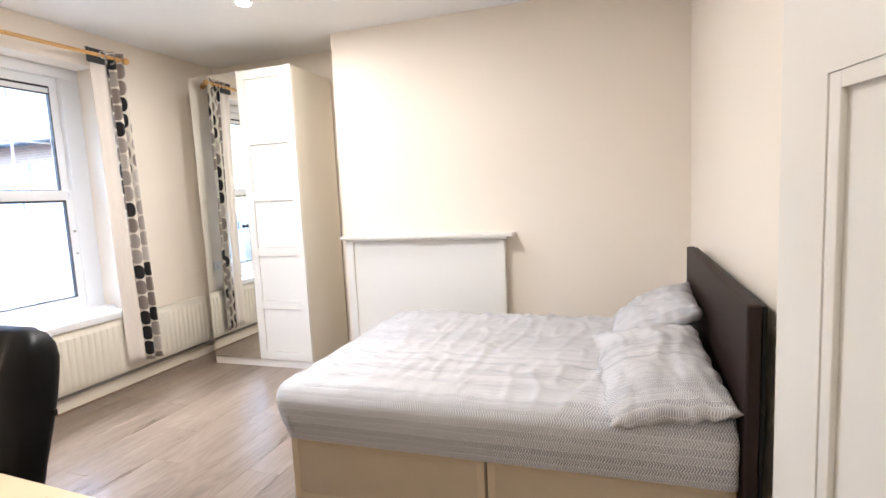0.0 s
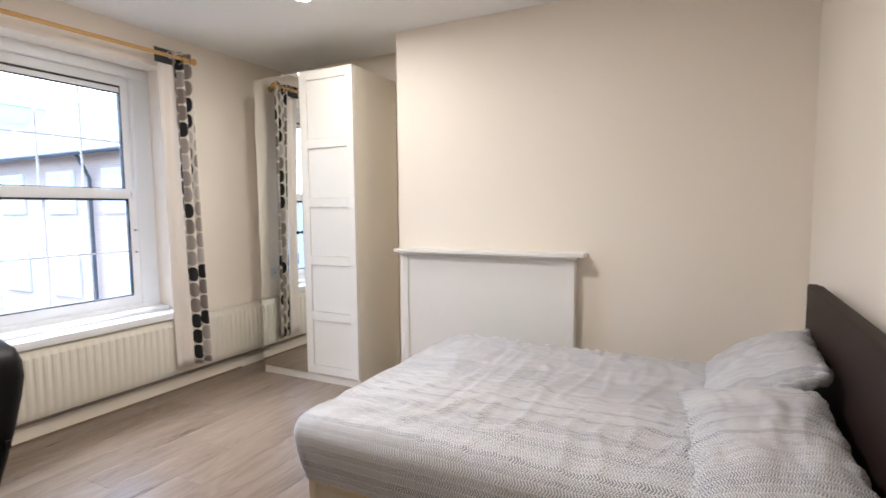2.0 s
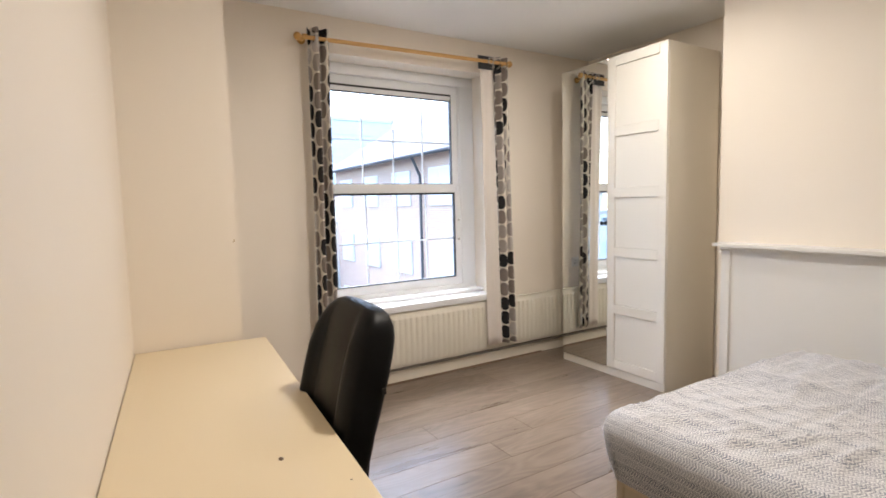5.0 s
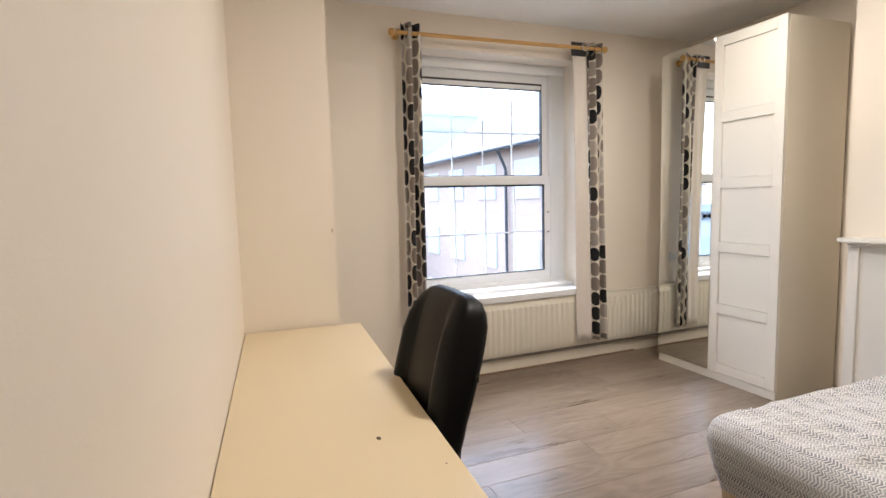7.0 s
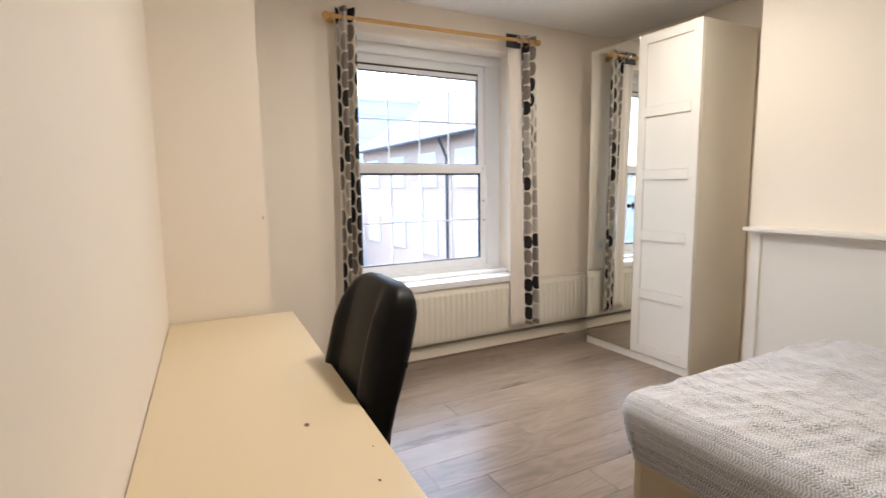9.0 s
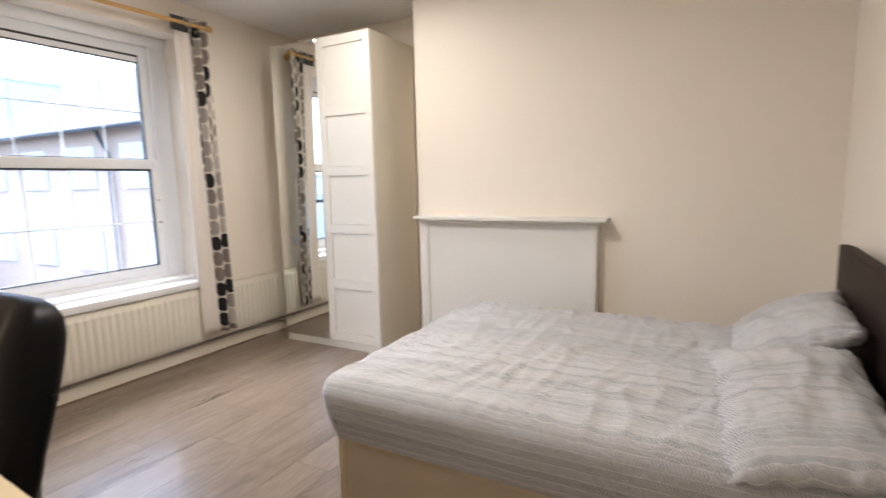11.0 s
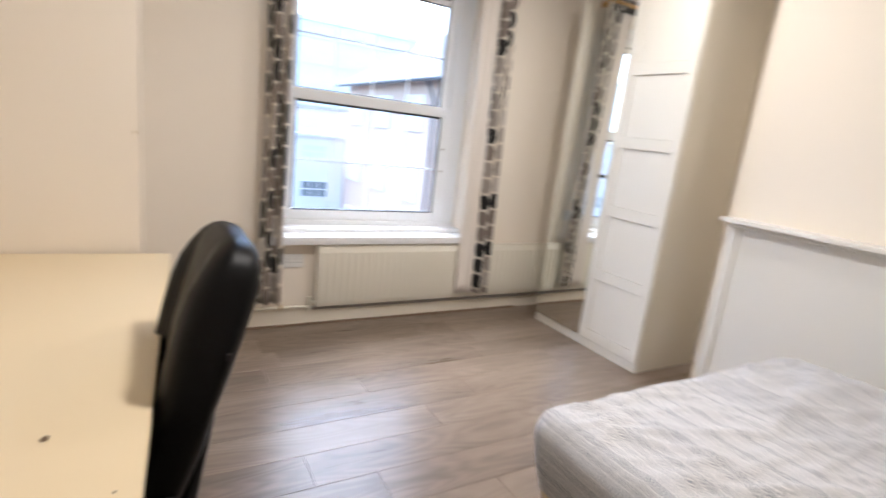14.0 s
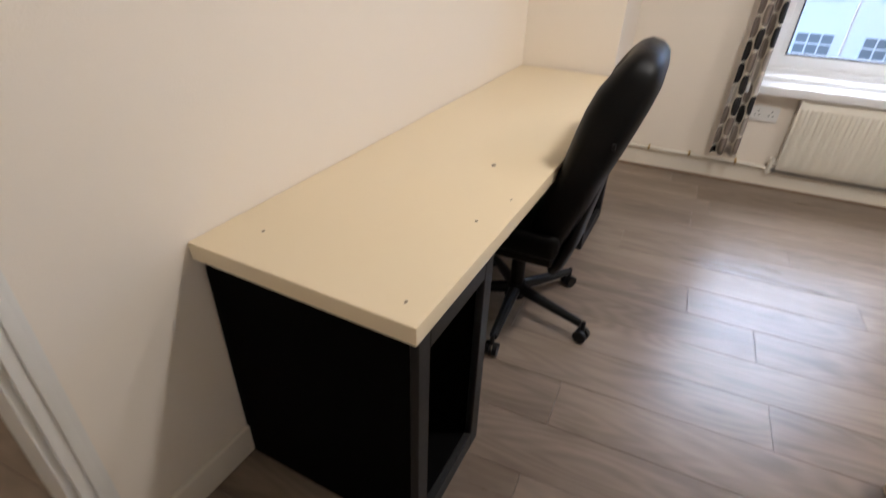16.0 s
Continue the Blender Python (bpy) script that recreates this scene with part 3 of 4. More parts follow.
def build_curtain(y0, y1, folds, amp, seed, z_low, lean, plain_to=None):
    t = thing("curtain", "cream curtain printed with black and taupe rounded blocks", "curtain", (XW, 0, 0), group="window curtains")
    rng = random.Random(seed)
    ph = rng.random() * 6
    zt = 2.470
    def sheet(a, b, amp, off, nf, u0):
        rows = []
        m = nf * 12
        for j in range(34):
            f = j / 33
            z = zt + (z_low - zt) * f
            row, u, last = [], u0, None
            squeeze = 1 - 0.10 * math.sin(f * 3.1)
            for i in range(m + 1):
                s = i / m
                y = a + (b - a) * (s - 0.5) * squeeze + (b - a) * 0.5 + lean * f
                x = off + amp * (0.85 + 0.25 * f) * math.cos(math.tau * nf * s + ph) + 0.008 * math.sin(9 * s + 4 * f + seed)
                c = Vector((x, y, z))
                if last is not None:
                    u += (Vector((x, y, 0)) - last).length
                last = Vector((x, y, 0))
                row.append((c, u, z))
            rows.append(row)
        return rows
    if plain_to is not None:
        cloth_mesh("lining", sheet(y0, plain_to, 0.006, 0.100, 1, 0), LINING, t, "plain white curtain lining")
        cloth_mesh("cloth", sheet(plain_to - 0.005, y1, amp, 0.105, folds, 3.0), CURTAIN, t)
    else:
        cloth_mesh("cloth", sheet(y0, y1, amp, 0.105, folds, 0.02), CURTAIN, t)
    for k in range(folds):
        s = (k + 0.5) / folds
        base = plain_to if plain_to is not None else y0
        e = B()
        c = Vector((0.115, base + (y1 - base) * s, 2.414))
        segs = 20
        made = bmesh.ops.create_circle(e, cap_ends=False, segments=segs, radius=0.026)["verts"]
        ring = bmesh.ops.extrude_edge_only(e, edges=e.edges[:])["geom"]
        vs = [q for q in ring if isinstance(q, bmesh.types.BMVert)]
        for q in vs:
            q.co *= 1.5
        bmesh.ops.transform(e, matrix=Matrix.Translation(c) @ pose(0, 0, 0, 90, 0, 0), verts=e.verts[:])
        part("eyelet", e, CHROME, t, "steel eyelet ring")
    if plain_to is not None:
        f = B()
        box(f, 0.110, 0.115, y0 - 0.016, y0 + 0.118, 2.362, 2.462, 0.002)
        head = part("header", f, GASKET, t, "black header block")
        g = B()
        for k in range(24):
            a, b = math.tau * k / 24, math.tau * (k + 1) / 24
            rod(g, (0.131, y0 + 0.092 + 0.024 * math.cos(a), 2.424 + 0.024 * math.sin(a)), (0.131, y0 + 0.092 + 0.024 * math.cos(b), 2.424 + 0.024 * math.sin(b)), 0.0045, 8)
        part("eyelet", g, CHROME, head, "steel eyelet ring")
    return t


build_curtain(0.985, 1.125, 2, 0.034, 3, 0.19, -0.018)
build_curtain(2.318, 2.588, 2, 0.030, 8, 0.18, 0.045, 2.455)


def build_pole():
    t = thing("curtain_pole", "varnished pine curtain pole above the window", "curtain pole", (XW + 0.115, 0, 2.414))
    part("pole", rod(B(), (0, 0.965, -0.012), (0, 2.560, 0.012), 0.0135, 18), PINE, t)
    for s, y in ((-1, 0.965), (1, 2.560)):
        f = B()
        rod(f, (0, y, s * 0.012), (0, y + s * 0.012, s * 0.012), 0.020, 16)
        rod(f, (0, y + s * 0.012, s * 0.012), (0, y + s * 0.024, s * 0.012), 0.011, 16)
        ball(f, (0, y + s * 0.044, s * 0.012), 0.025)
        part("finial", f, PINE, t, "turned wooden finial")
    for y in (0.975, 2.535):
        k = B()
        rod(k, (-0.115, y, 0), (0.0, y, 0), 0.011)
        rod(k, (-0.115, y, 0), (-0.105, y, 0), 0.026)
        part("bracket", k, PINE, t)


build_pole()


# ---------------------------------------------------------------- bed
BX0, BX1, BY0, BY1 = -1.012, 0.752, 1.465, 2.82


def build_divan():
    t = thing("divan_base", "cream fabric divan bed base in two halves", "bed base")
    xm = -0.121
    for a, b in ((BX0, xm - 0.004), (xm + 0.004, BX1)):
        h = part("half", box(B(), a, b, BY0, BY1, 0.003, 0.305, 0.012, 3), DIVAN, t)
        e = B()
        for x in (a + 0.018, b - 0.018):
            box(e, x - 0.016, x + 0.016, BY0 - 0.003, BY0 + 0.010, 0.006, 0.301, 0.003)
        box(e, a + 0.034, b - 0.034, BY0 - 0.003, BY0 + 0.01, 0.272, 0.303, 0.003)
        box(e, a + 0.034, b - 0.034, BY0 - 0.003, BY0 + 0.01, 0.006, 0.040, 0.003)
        part("piping", e, DIVAN_EDGE, h)
        for x in (a + 0.1, b - 0.1):
            for y in (BY0 + 0.1, BY1 - 0.1):
                part("glide", rod(B(), (x, y, 0), (x, y, 0.018), 0.02), PLASTIC, h)


build_divan()


def build_mattress():
    """A mattress in a fitted sheet: rounded box with crown, wrinkles and a sagging foot corner."""
    t = thing("mattress", "mattress in a grey and white chevron fitted sheet", "mattress")
    x0, x1, y0, y1, z0, z1 = -1.065, 0.748, 1.420, 2.86, 0.307, 0.540
    bm = bmesh.new()
    uv = bm.loops.layers.uv.new("cloth")
    def warp(p):
        q = Vector(p)
        edge = min(q.x - x0, x1 - q.x, q.y - y0, y1 - q.y)
        if q.z > 0.5:
            crown = 0.022 * soft(edge / 0.35)
            bend = 0.5 * noise.noise(Vector((q.x * 1.3, q.y * 1.1, 8.0)))
            fx = noise.noise(Vector((q.x * 9 + bend * 3, q.y * 2.0 - q.x, 0.3)))
            f2 = noise.noise(Vector((q.x * 24 + bend * 6, q.y * 6 - q.x * 3, 1.7)))
            r1 = max(0, 1 - abs(noise.noise(Vector((q.x * 6 + bend * 4, q.y * 1.8 + 3, 5.0)))) * 3.4) ** 3
            r2 = max(0, 1 - abs(noise.noise(Vector((q.x * 13 - q.y * 2 + bend * 4, q.y * 3.5, 2.0)))) * 2.6) ** 3
            q.z += crown + (0.006 * fx + 0.005 * f2 + 0.013 * r1 + 0.012 * r2) * soft(edge / 0.08 + 0.2)
        else:
            q.y -= 0.010 * math.sin(math.pi * soft((q.z - z0) / (z1 - z0))) if q.y < y0 + 0.05 else 0
            q.y += 0.004 * noise.noise(Vector((q.x * 7, q.z * 9, 2)))
            q.x += 0.006 * noise.noise(Vector((q.y * 7, q.z * 9, 6)))
            if q.x < x0 + 0.08:
                q.x += 0.055 * (1 - soft((q.z - z0) / 0.16))
        return q
    r = 0.06
    nx, ny = 130, 100
    xs = [x0 + (x1 - x0) * i / nx for i in range(nx + 1)]
    ys = [y0 + (y1 - y0) * i / ny for i in range(ny + 1)]
    def rounded(x, y, z):
        cx, cy, cz = min(max(x, x0 + r), x1 - 0.018), min(max(y, y0 + r), y1 - r), min(max(z, z0 + 0.03), z1 - r)
        d = Vector((x - cx, y - cy, z - cz))
        if d.length > 1e-6:
            k = max(abs(d.x), abs(d.y), abs(d.z))
            d = d.normalized() * k
        return Vector((cx, cy, cz)) + d
    def sheet(points, uvs):
        g = [[bm.verts.new(warp(rounded(*p))) for p in row] for row in points]
        for j in range(len(g) - 1):
            for i in range(len(g[0]) - 1):
                f = bm.faces.new((g[j][i], g[j][i + 1], g[j + 1][i + 1], g[j + 1][i]))
                for loop, (a, b) in zip(f.loops, ((j, i), (j, i + 1), (j + 1, i + 1), (j + 1, i))):
                    loop[uv].uv = uvs(points[a][b])
    sheet([[(x, y, z1) for x in xs] for y in ys], lambda p: (p[0], p[1]))
    zs = [z0 + (z1 - z0) * i / 16 for i in range(17)]
    sheet([[(x, y0, z) for x in xs] for z in zs], lambda p: (p[0], y0 - (z1 - p[2])))
    sheet([[(x, y1, z) for x in reversed(xs)] for z in zs], lambda p: (p[0], y1 + (z1 - p[2])))
    sheet([[(x0, y, z) for y in reversed(ys)] for z in zs], lambda p: (x0 - (z1 - p[2]), p[1]))
    sheet([[(x1, y, z) for y in ys] for z in zs], lambda p: (x1 + (z1 - p[2]), p[1]))
    sheet([[(x, y, z0) for x in (x1 - 0.01, x0 + 0.01)] for y in (y0 + 0.01, y1 - 0.01)], lambda p: (p[0], p[1]))
    bmesh.ops.remove_doubles(bm, verts=bm.verts[:], dist=0.0008)
    part("cover", bm, BEDDING, t, "", 180)
    low = z0 + 0.006
    for a, b in (((x0 + 0.10, y0 + 0.012, low), (x1 - 0.03, y0 + 0.012, low)), ((x0 + 0.10, y1 - 0.012, low), (x1 - 0.03, y1 - 0.012, low)), ((x0 + 0.075, y0 + 0.05, low), (x0 + 0.075, y1 - 0.05, low))):
        part("hem", rod(B(), a, b, 0.006, 8), LINING, t, "white elastic hem of the sheet")


build_mattress()


def build_pillow(at, turn, tilt, w, d, h, seed, roll=0):
    """A plump pillow in a chevron case with an open flap edge; length runs along its local Y."""
    t = thing("pillow", "pillow in a grey and white chevron cotton case", "pillow", group="bed pillows")
    t.matrix_world = pose(*at, 0, 0, turn) @ pose(0, 0, 0, roll, tilt, 0)
    bm = bmesh.new()
    uv = bm.loops.layers.uv.new("cloth")
    n = 44
    for side in (1, -1):
        g = []
        for j in range(n + 1):
            row = []
            for i in range(n + 1):
                a, b = 2 * i / n - 1, 2 * j / n - 1
                pinch = 1 - 0.05 * (1 - abs(b) ** 2)
                pin2 = 1 - 0.05 * (1 - abs(a) ** 2)
                prof = max(0.0, (1 - abs(a) ** 2.6)) ** 0.55 * max(0.0, (1 - abs(b) ** 3.0)) ** 0.55
                wr = noise.noise(Vector((a * 2.4 + seed, b * 2.4, side))) * 0.20 + noise.noise(Vector((a * 6 + seed, b * 5, side * 2))) * 0.09
                fr = 0.014 * noise.noise(Vector((a * 9, b * 9, seed))) * (1 - prof) + 0.012 * math.sin(b * 30 + 5 * noise.noise(Vector((b * 3, seed, 1)))) * soft((a - 0.55) / 0.4) * (1 - prof)
                z = side * h * 0.5 * prof * (1 + wr) + fr - 0.004 * prof * max(0, 1 - 3 * abs(noise.noise(Vector((a * 3 + b, b * 2.2 - a + seed, 9)))))
                rim = max(abs(a), abs(b)) ** 4
                ox = 0.022 * noise.noise(Vector((b * 5 + seed, a * 2, 4))) * rim
                oy = 0.014 * noise.noise(Vector((a * 5, b * 2 + seed, 6))) * rim
                row.append((bm.verts.new((a * w / 2 * pinch + ox, b * d / 2 * pin2 + oy, z + 0.020 * noise.noise(Vector((a * 4, b * 6, seed + 2))) * rim)), a * w / 2, b * d / 2))
            g.append(row)
        for j in range(n):
            for i in range(n):
                four = [g[j][i], g[j][i + 1], g[j + 1][i + 1], g[j + 1][i]]
                if side < 0:
                    four.reverse()
                f = bm.faces.new([q[0] for q in four])
                for loop, q in zip(f.loops, four):
                    loop[uv].uv = (q[1] * 1.3, q[2] * 1.3 + seed)
    bmesh.ops.remove_doubles(bm, verts=bm.verts[:], dist=0.0006)
    part("case", bm, BEDDING, t, "", 180)


build_pillow((0.515, 1.690, 0.622), 4, -8, 0.42, 0.65, 0.17, 3.0, 12)
build_pillow((0.550, 2.290, 0.690), -3, -28, 0.43, 0.66, 0.18, 7.0)


def build_headboard():
    t = thing("headboard", "dark brown faux leather headboard against the wall", "headboard")
    t.matrix_world = pose(0.78, 2.70, 0.50, 1.4, 0, 0)
    b = B()
    box(b, -0.028, 0.014, -1.318, 0.0, -0.22, 0.488, 0.016, 5)
    part("padded_panel", b, BROWN, t)
    part("back_board", box(B(), 0.0145, 0.028, -1.312, -0.006, -0.22, 0.482, 0.002, 1), PLASTIC, t, "black backing board")
    for y in (-1.15, -0.25):
        part("strut", box(B(), 0.0145, 0.028, y - 0.03, y + 0.03, -0.50 - y * 0.0244, -0.22, 0.003), PLASTIC, t)


build_headboard()


# ---------------------------------------------------------------- desk
def build_desk():
    t = thing("desk", "long cream laminate desk top on black cube pedestals", "desk")
    t.matrix_world = SOUTH
    x0, x1, y0, y1, z = 0.004, 2.038, 0.003, 0.558, 0.70
    part("tabletop", box(B(), x0, x1, y0, y1, z - 0.042, z, 0.003, 2), DESK, t)
    for a, b, name in ((1.668, 2.016, "pedestal"), (0.07, 0.47, "pedestal")):
        d = B()
        f = 0.045
        ya, yb, zt = 0.008, 0.550, z - 0.042
        ped = part(name, box(d, a + 0.02, b - 0.02, ya, ya + 0.012, 0.0, zt), BLACK_WOOD, t, "open black cube unit")
        for p0, p1 in ((a, a + 0.02), (b - 0.02, b)):
            part("side_panel", box(B(), p0, p1, ya, yb - 0.02, 0.0, zt), BLACK_WOOD, ped)
        for q0, q1 in ((0.045, 0.06), (zt - 0.015, zt)):
            part("shelf_board", box(B(), a + 0.02, b - 0.02, ya + 0.012, yb - 0.02, q0, q1), BLACK_WOOD, ped)
        for p0, p1, q0, q1 in ((a, a + f, 0.0, zt), (b - f, b, 0.0, zt), (a + f, b - f, zt - 0.06, zt), (a + f, b - f, 0.0, 0.06)):
            part("face_frame", box(B(), p0, p1, yb - 0.02, yb, q0, q1, 0.002, 1), BLACK_FRAME, ped, "dark stained face frame")
    for x, y, r in ((1.315, 0.395, 0.0085), (1.645, 0.490, 0.0045), (1.985, 0.505, 0.0042), (1.925, 0.105, 0.004), (1.50, 0.52, 0.003)):
        k = B()
        ball(k, (x, y, z + 0.0006), r, 1.25, 0.75, 0.08, 10)
        part("screw_mark", k, MARK, t, "small brown chipped mark")


build_desk()


# ---------------------------------------------------------------- office chair
def loft(bm, rings):
    """Closed skin over rings of equal length, capped at both ends."""
    vs = [[bm.verts.new(c) for c in r] for r in rings]
    n = len(rings[0])
    for a, b in zip(vs, vs[1:]):
        for i in range(n):
            bm.faces.new((a[i], a[(i + 1) % n], b[(i + 1) % n], b[i]))
    bm.faces.new(list(reversed(vs[0])))
    bm.faces.new(vs[-1])
    bmesh.ops.recalc_face_normals(bm, faces=bm.faces[:])


def build_chair():
    t = thing("office_chair", "black leather high-back swivel office chair at the desk", "chair", (-1.330, 0.300, 0))
    # backrest: sections from the seat up to the rounded headrest, with side bolsters round a dished middle
    def section(y, z, w, th, lean, padded=True):
        ring = []
        n = 64
        for k in range(n):
            a = math.tau * k / n
            c, s = math.cos(a), math.sin(a)
            px = math.copysign(abs(c) ** 0.5, c) * w / 2
            pt = math.copysign(abs(s) ** 0.6, s) * th / 2
            dish = 0.0
            if padded and s < 0:
                u = abs(px) / (w / 2)
                side = soft((u - 0.50) / 0.25)
                dish = -0.030 * side * side * (3 - 2 * side) + 0.007 * math.exp(-((u - 0.50) / 0.08) ** 2)
                dish *= soft((1.0 - z) / 0.12)
            ring.append(Vector((px, y + (pt + dish) * math.cos(lean), z - (pt + dish) * math.sin(lean))))
        return ring
    spine = ((0.36, 0.105, 0.38, 0.06), (0.40, 0.118, 0.43, 0.09), (0.48, 0.142, 0.46, 0.112), (0.56, 0.168, 0.472, 0.118), (0.61, 0.184, 0.474, 0.116),
             (0.645, 0.195, 0.474, 0.112), (0.67, 0.203, 0.472, 0.106), (0.695, 0.210, 0.470, 0.112), (0.76, 0.229, 0.462, 0.122), (0.84, 0.252, 0.452, 0.128),
             (0.90, 0.270, 0.432, 0.130), (0.945, 0.283, 0.415, 0.126), (0.98, 0.292, 0.382, 0.112), (1.005, 0.299, 0.322, 0.088), (1.020, 0.302, 0.230, 0.052))
    bm = B()
    loft(bm, [section(y, z, w, th, 0.28) for z, y, w, th in spine])
    part("backrest", bm, LEATHER, t, "worn black leather backrest", 60)
    for x in (-1, 1):
        tag = box(B(), x * 0.229 - 0.004, x * 0.229 + 0.004, 0.262, 0.272, 0.784, 0.802, 0.002)
        part("seam_tag", tag, BLACK_FRAME, t, "small dark tag on the seam")
    sh = B()
    loft(sh, [section(y, z, w, th, 0.28, False) for z, y, w, th in
              ((0.295, 0.135, 0.26, 0.020), (0.31, 0.150, 0.34, 0.040), (0.36, 0.170, 0.39, 0.050), (0.44, 0.194, 0.40, 0.050), (0.54, 0.216, 0.39, 0.040), (0.62, 0.236, 0.36, 0.030), (0.69, 0.252, 0.29, 0.012))])
    part("back_shell", sh, PLASTIC, t, "black plastic back shell", 60)
    st = B()
    box(st, -0.25, 0.25, -0.28, 0.17, 0.40, 0.490, 0.038, 5)
    part("seat", st, LEATHER, t, "black leather seat cushion", 60)
    part("seat_pan", box(B(), -0.21, 0.21, -0.24, 0.155, 0.352, 0.402, 0.018, 3), PLASTIC, t, "black plastic seat pan")
    me = B()
    box(me, -0.09, 0.09, -0.12, 0.12, 0.315, 0.355, 0.01)
    box(me, -0.035, 0.035, 0.10, 0.16, 0.325, 0.350, 0.006)
    rod(me, (0.05, -0.05, 0.335), (0.25, -0.05, 0.335), 0.007)
    part("tilt_mechanism", me, PLASTIC, t)
    part("gas_column", rod(rod(B(), (0, 0, 0.10), (0, 0, 0.25), 0.027, 18), (0, 0, 0.25), (0, 0, 0.318), 0.016, 18), PLASTIC, t)
    base = B()
    rod(base, (0, 0, 0.065), (0, 0, 0.125), 0.042, 18, 0.034)
    part("base_hub", base, PLASTIC, t)
    for k in range(5):
        a = radians(74 + 72 * k)
        c, s = math.cos(a), math.sin(a)
        lg = B()
        rod(lg, (0.02 * c, 0.02 * s, 0.100), (0.285 * c, 0.285 * s, 0.072), 0.024, 10, 0.015)
        part("base_leg", lg, PLASTIC, t)
        ca = B()
        cx, cy = 0.295 * c, 0.295 * s
        rod(ca, (cx, cy, 0.045), (cx, cy, 0.085), 0.008, 10)
        px, py = -s, c
        caster = part("caster", ca, PLASTIC, t)
        for o in (-0.014, 0.014):
            wh = B()
            rod(wh, (cx + px * (o - 0.008), cy + py * (o - 0.008), 0.025), (cx + px * (o + 0.008), cy + py * (o + 0.008), 0.025), 0.025, 18)
            part("wheel", wh, PLASTIC, caster)
    return t


build_chair()


# ---------------------------------------------------------------- small fixtures
def build_socket(name, at, turn, label):
    t = thing(name, label, "socket", at, turn=turn)
    part("plate", box(B(), -0.073, 0.073, 0, 0.009, -0.043, 0.043, 0.004), SOCKET, t)
    for x in (-0.035, 0.035):
        for dx, dz in ((0, 0.014), (-0.011, -0.008), (0.011, -0.008)):
            part("slot", box(B(), x + dx - 0.003, x + dx + 0.003, 0.0085, 0.0096, dz - 0.004, dz + 0.004), DARK, t)
        part("switch", box(B(), x - 0.006 + (0.022 if x > 0 else -0.022), x + 0.006 + (0.022 if x > 0 else -0.022), 0.009, 0.013, 0.018, 0.034, 0.002), SOCKET, t)


def build_single_socket():
    t = thing("single_socket", "white single socket on the wall behind the curtain", "socket", (XW, 2.56, 0.77), turn=-90)
    part("plate", box(B(), -0.043, 0.043, 0, 0.009, -0.043, 0.043, 0.004), SOCKET, t)
    for dx, dz in ((0, 0.012), (-0.011, -0.010), (0.011, -0.010)):
        part("slot", box(B(), dx - 0.003, dx + 0.003, 0.0085, 0.0096, dz - 0.004, dz + 0.004), DARK, t)


build_single_socket()
build_socket("double_socket", (XW, 1.19, 0.430), -90, "white double power socket beside the radiator")


def build_hook():
    t = thing("wall_nail", "small bent nail in the pier", "nail", (-2.385, 0.376, 1.175))
    k = rod(B(), (0, 0, 0), (0.018, 0, 0.004), 0.0022, 8)
    rod(k, (0.018, 0, 0.004), (0.020, 0, 0.014), 0.0022, 8)
    part("shank", k, BRASS, t)


build_hook()


def build_ceiling_lamp():
    t = thing("ceiling_spotlight", "lit round spotlight set in the white ceiling", "ceiling light", (*SPOTS[0], TOP), group="ceiling spotlights")
    ring = rod(B(), (0, 0, -0.012), (0, 0, 0), 0.052, 28)
    part("trim_ring", ring, UPVC, t, "white trim ring")
    lens = B()
    rod(lens, (0, 0, -0.020), (0, 0, -0.012), 0.040, 24)
    part("lens", lens, LAMP, t, "glowing lamp lens")
    copy_thing(t, pose(*SPOTS[1], TOP))


build_ceiling_lamp()


# ---------------------------------------------------------------- outside
solid("ground", box(B(), -400, 300, -300, 300, -7.2, -7.0), ASPHALT, "grey street ground", "ground", "structure", None)


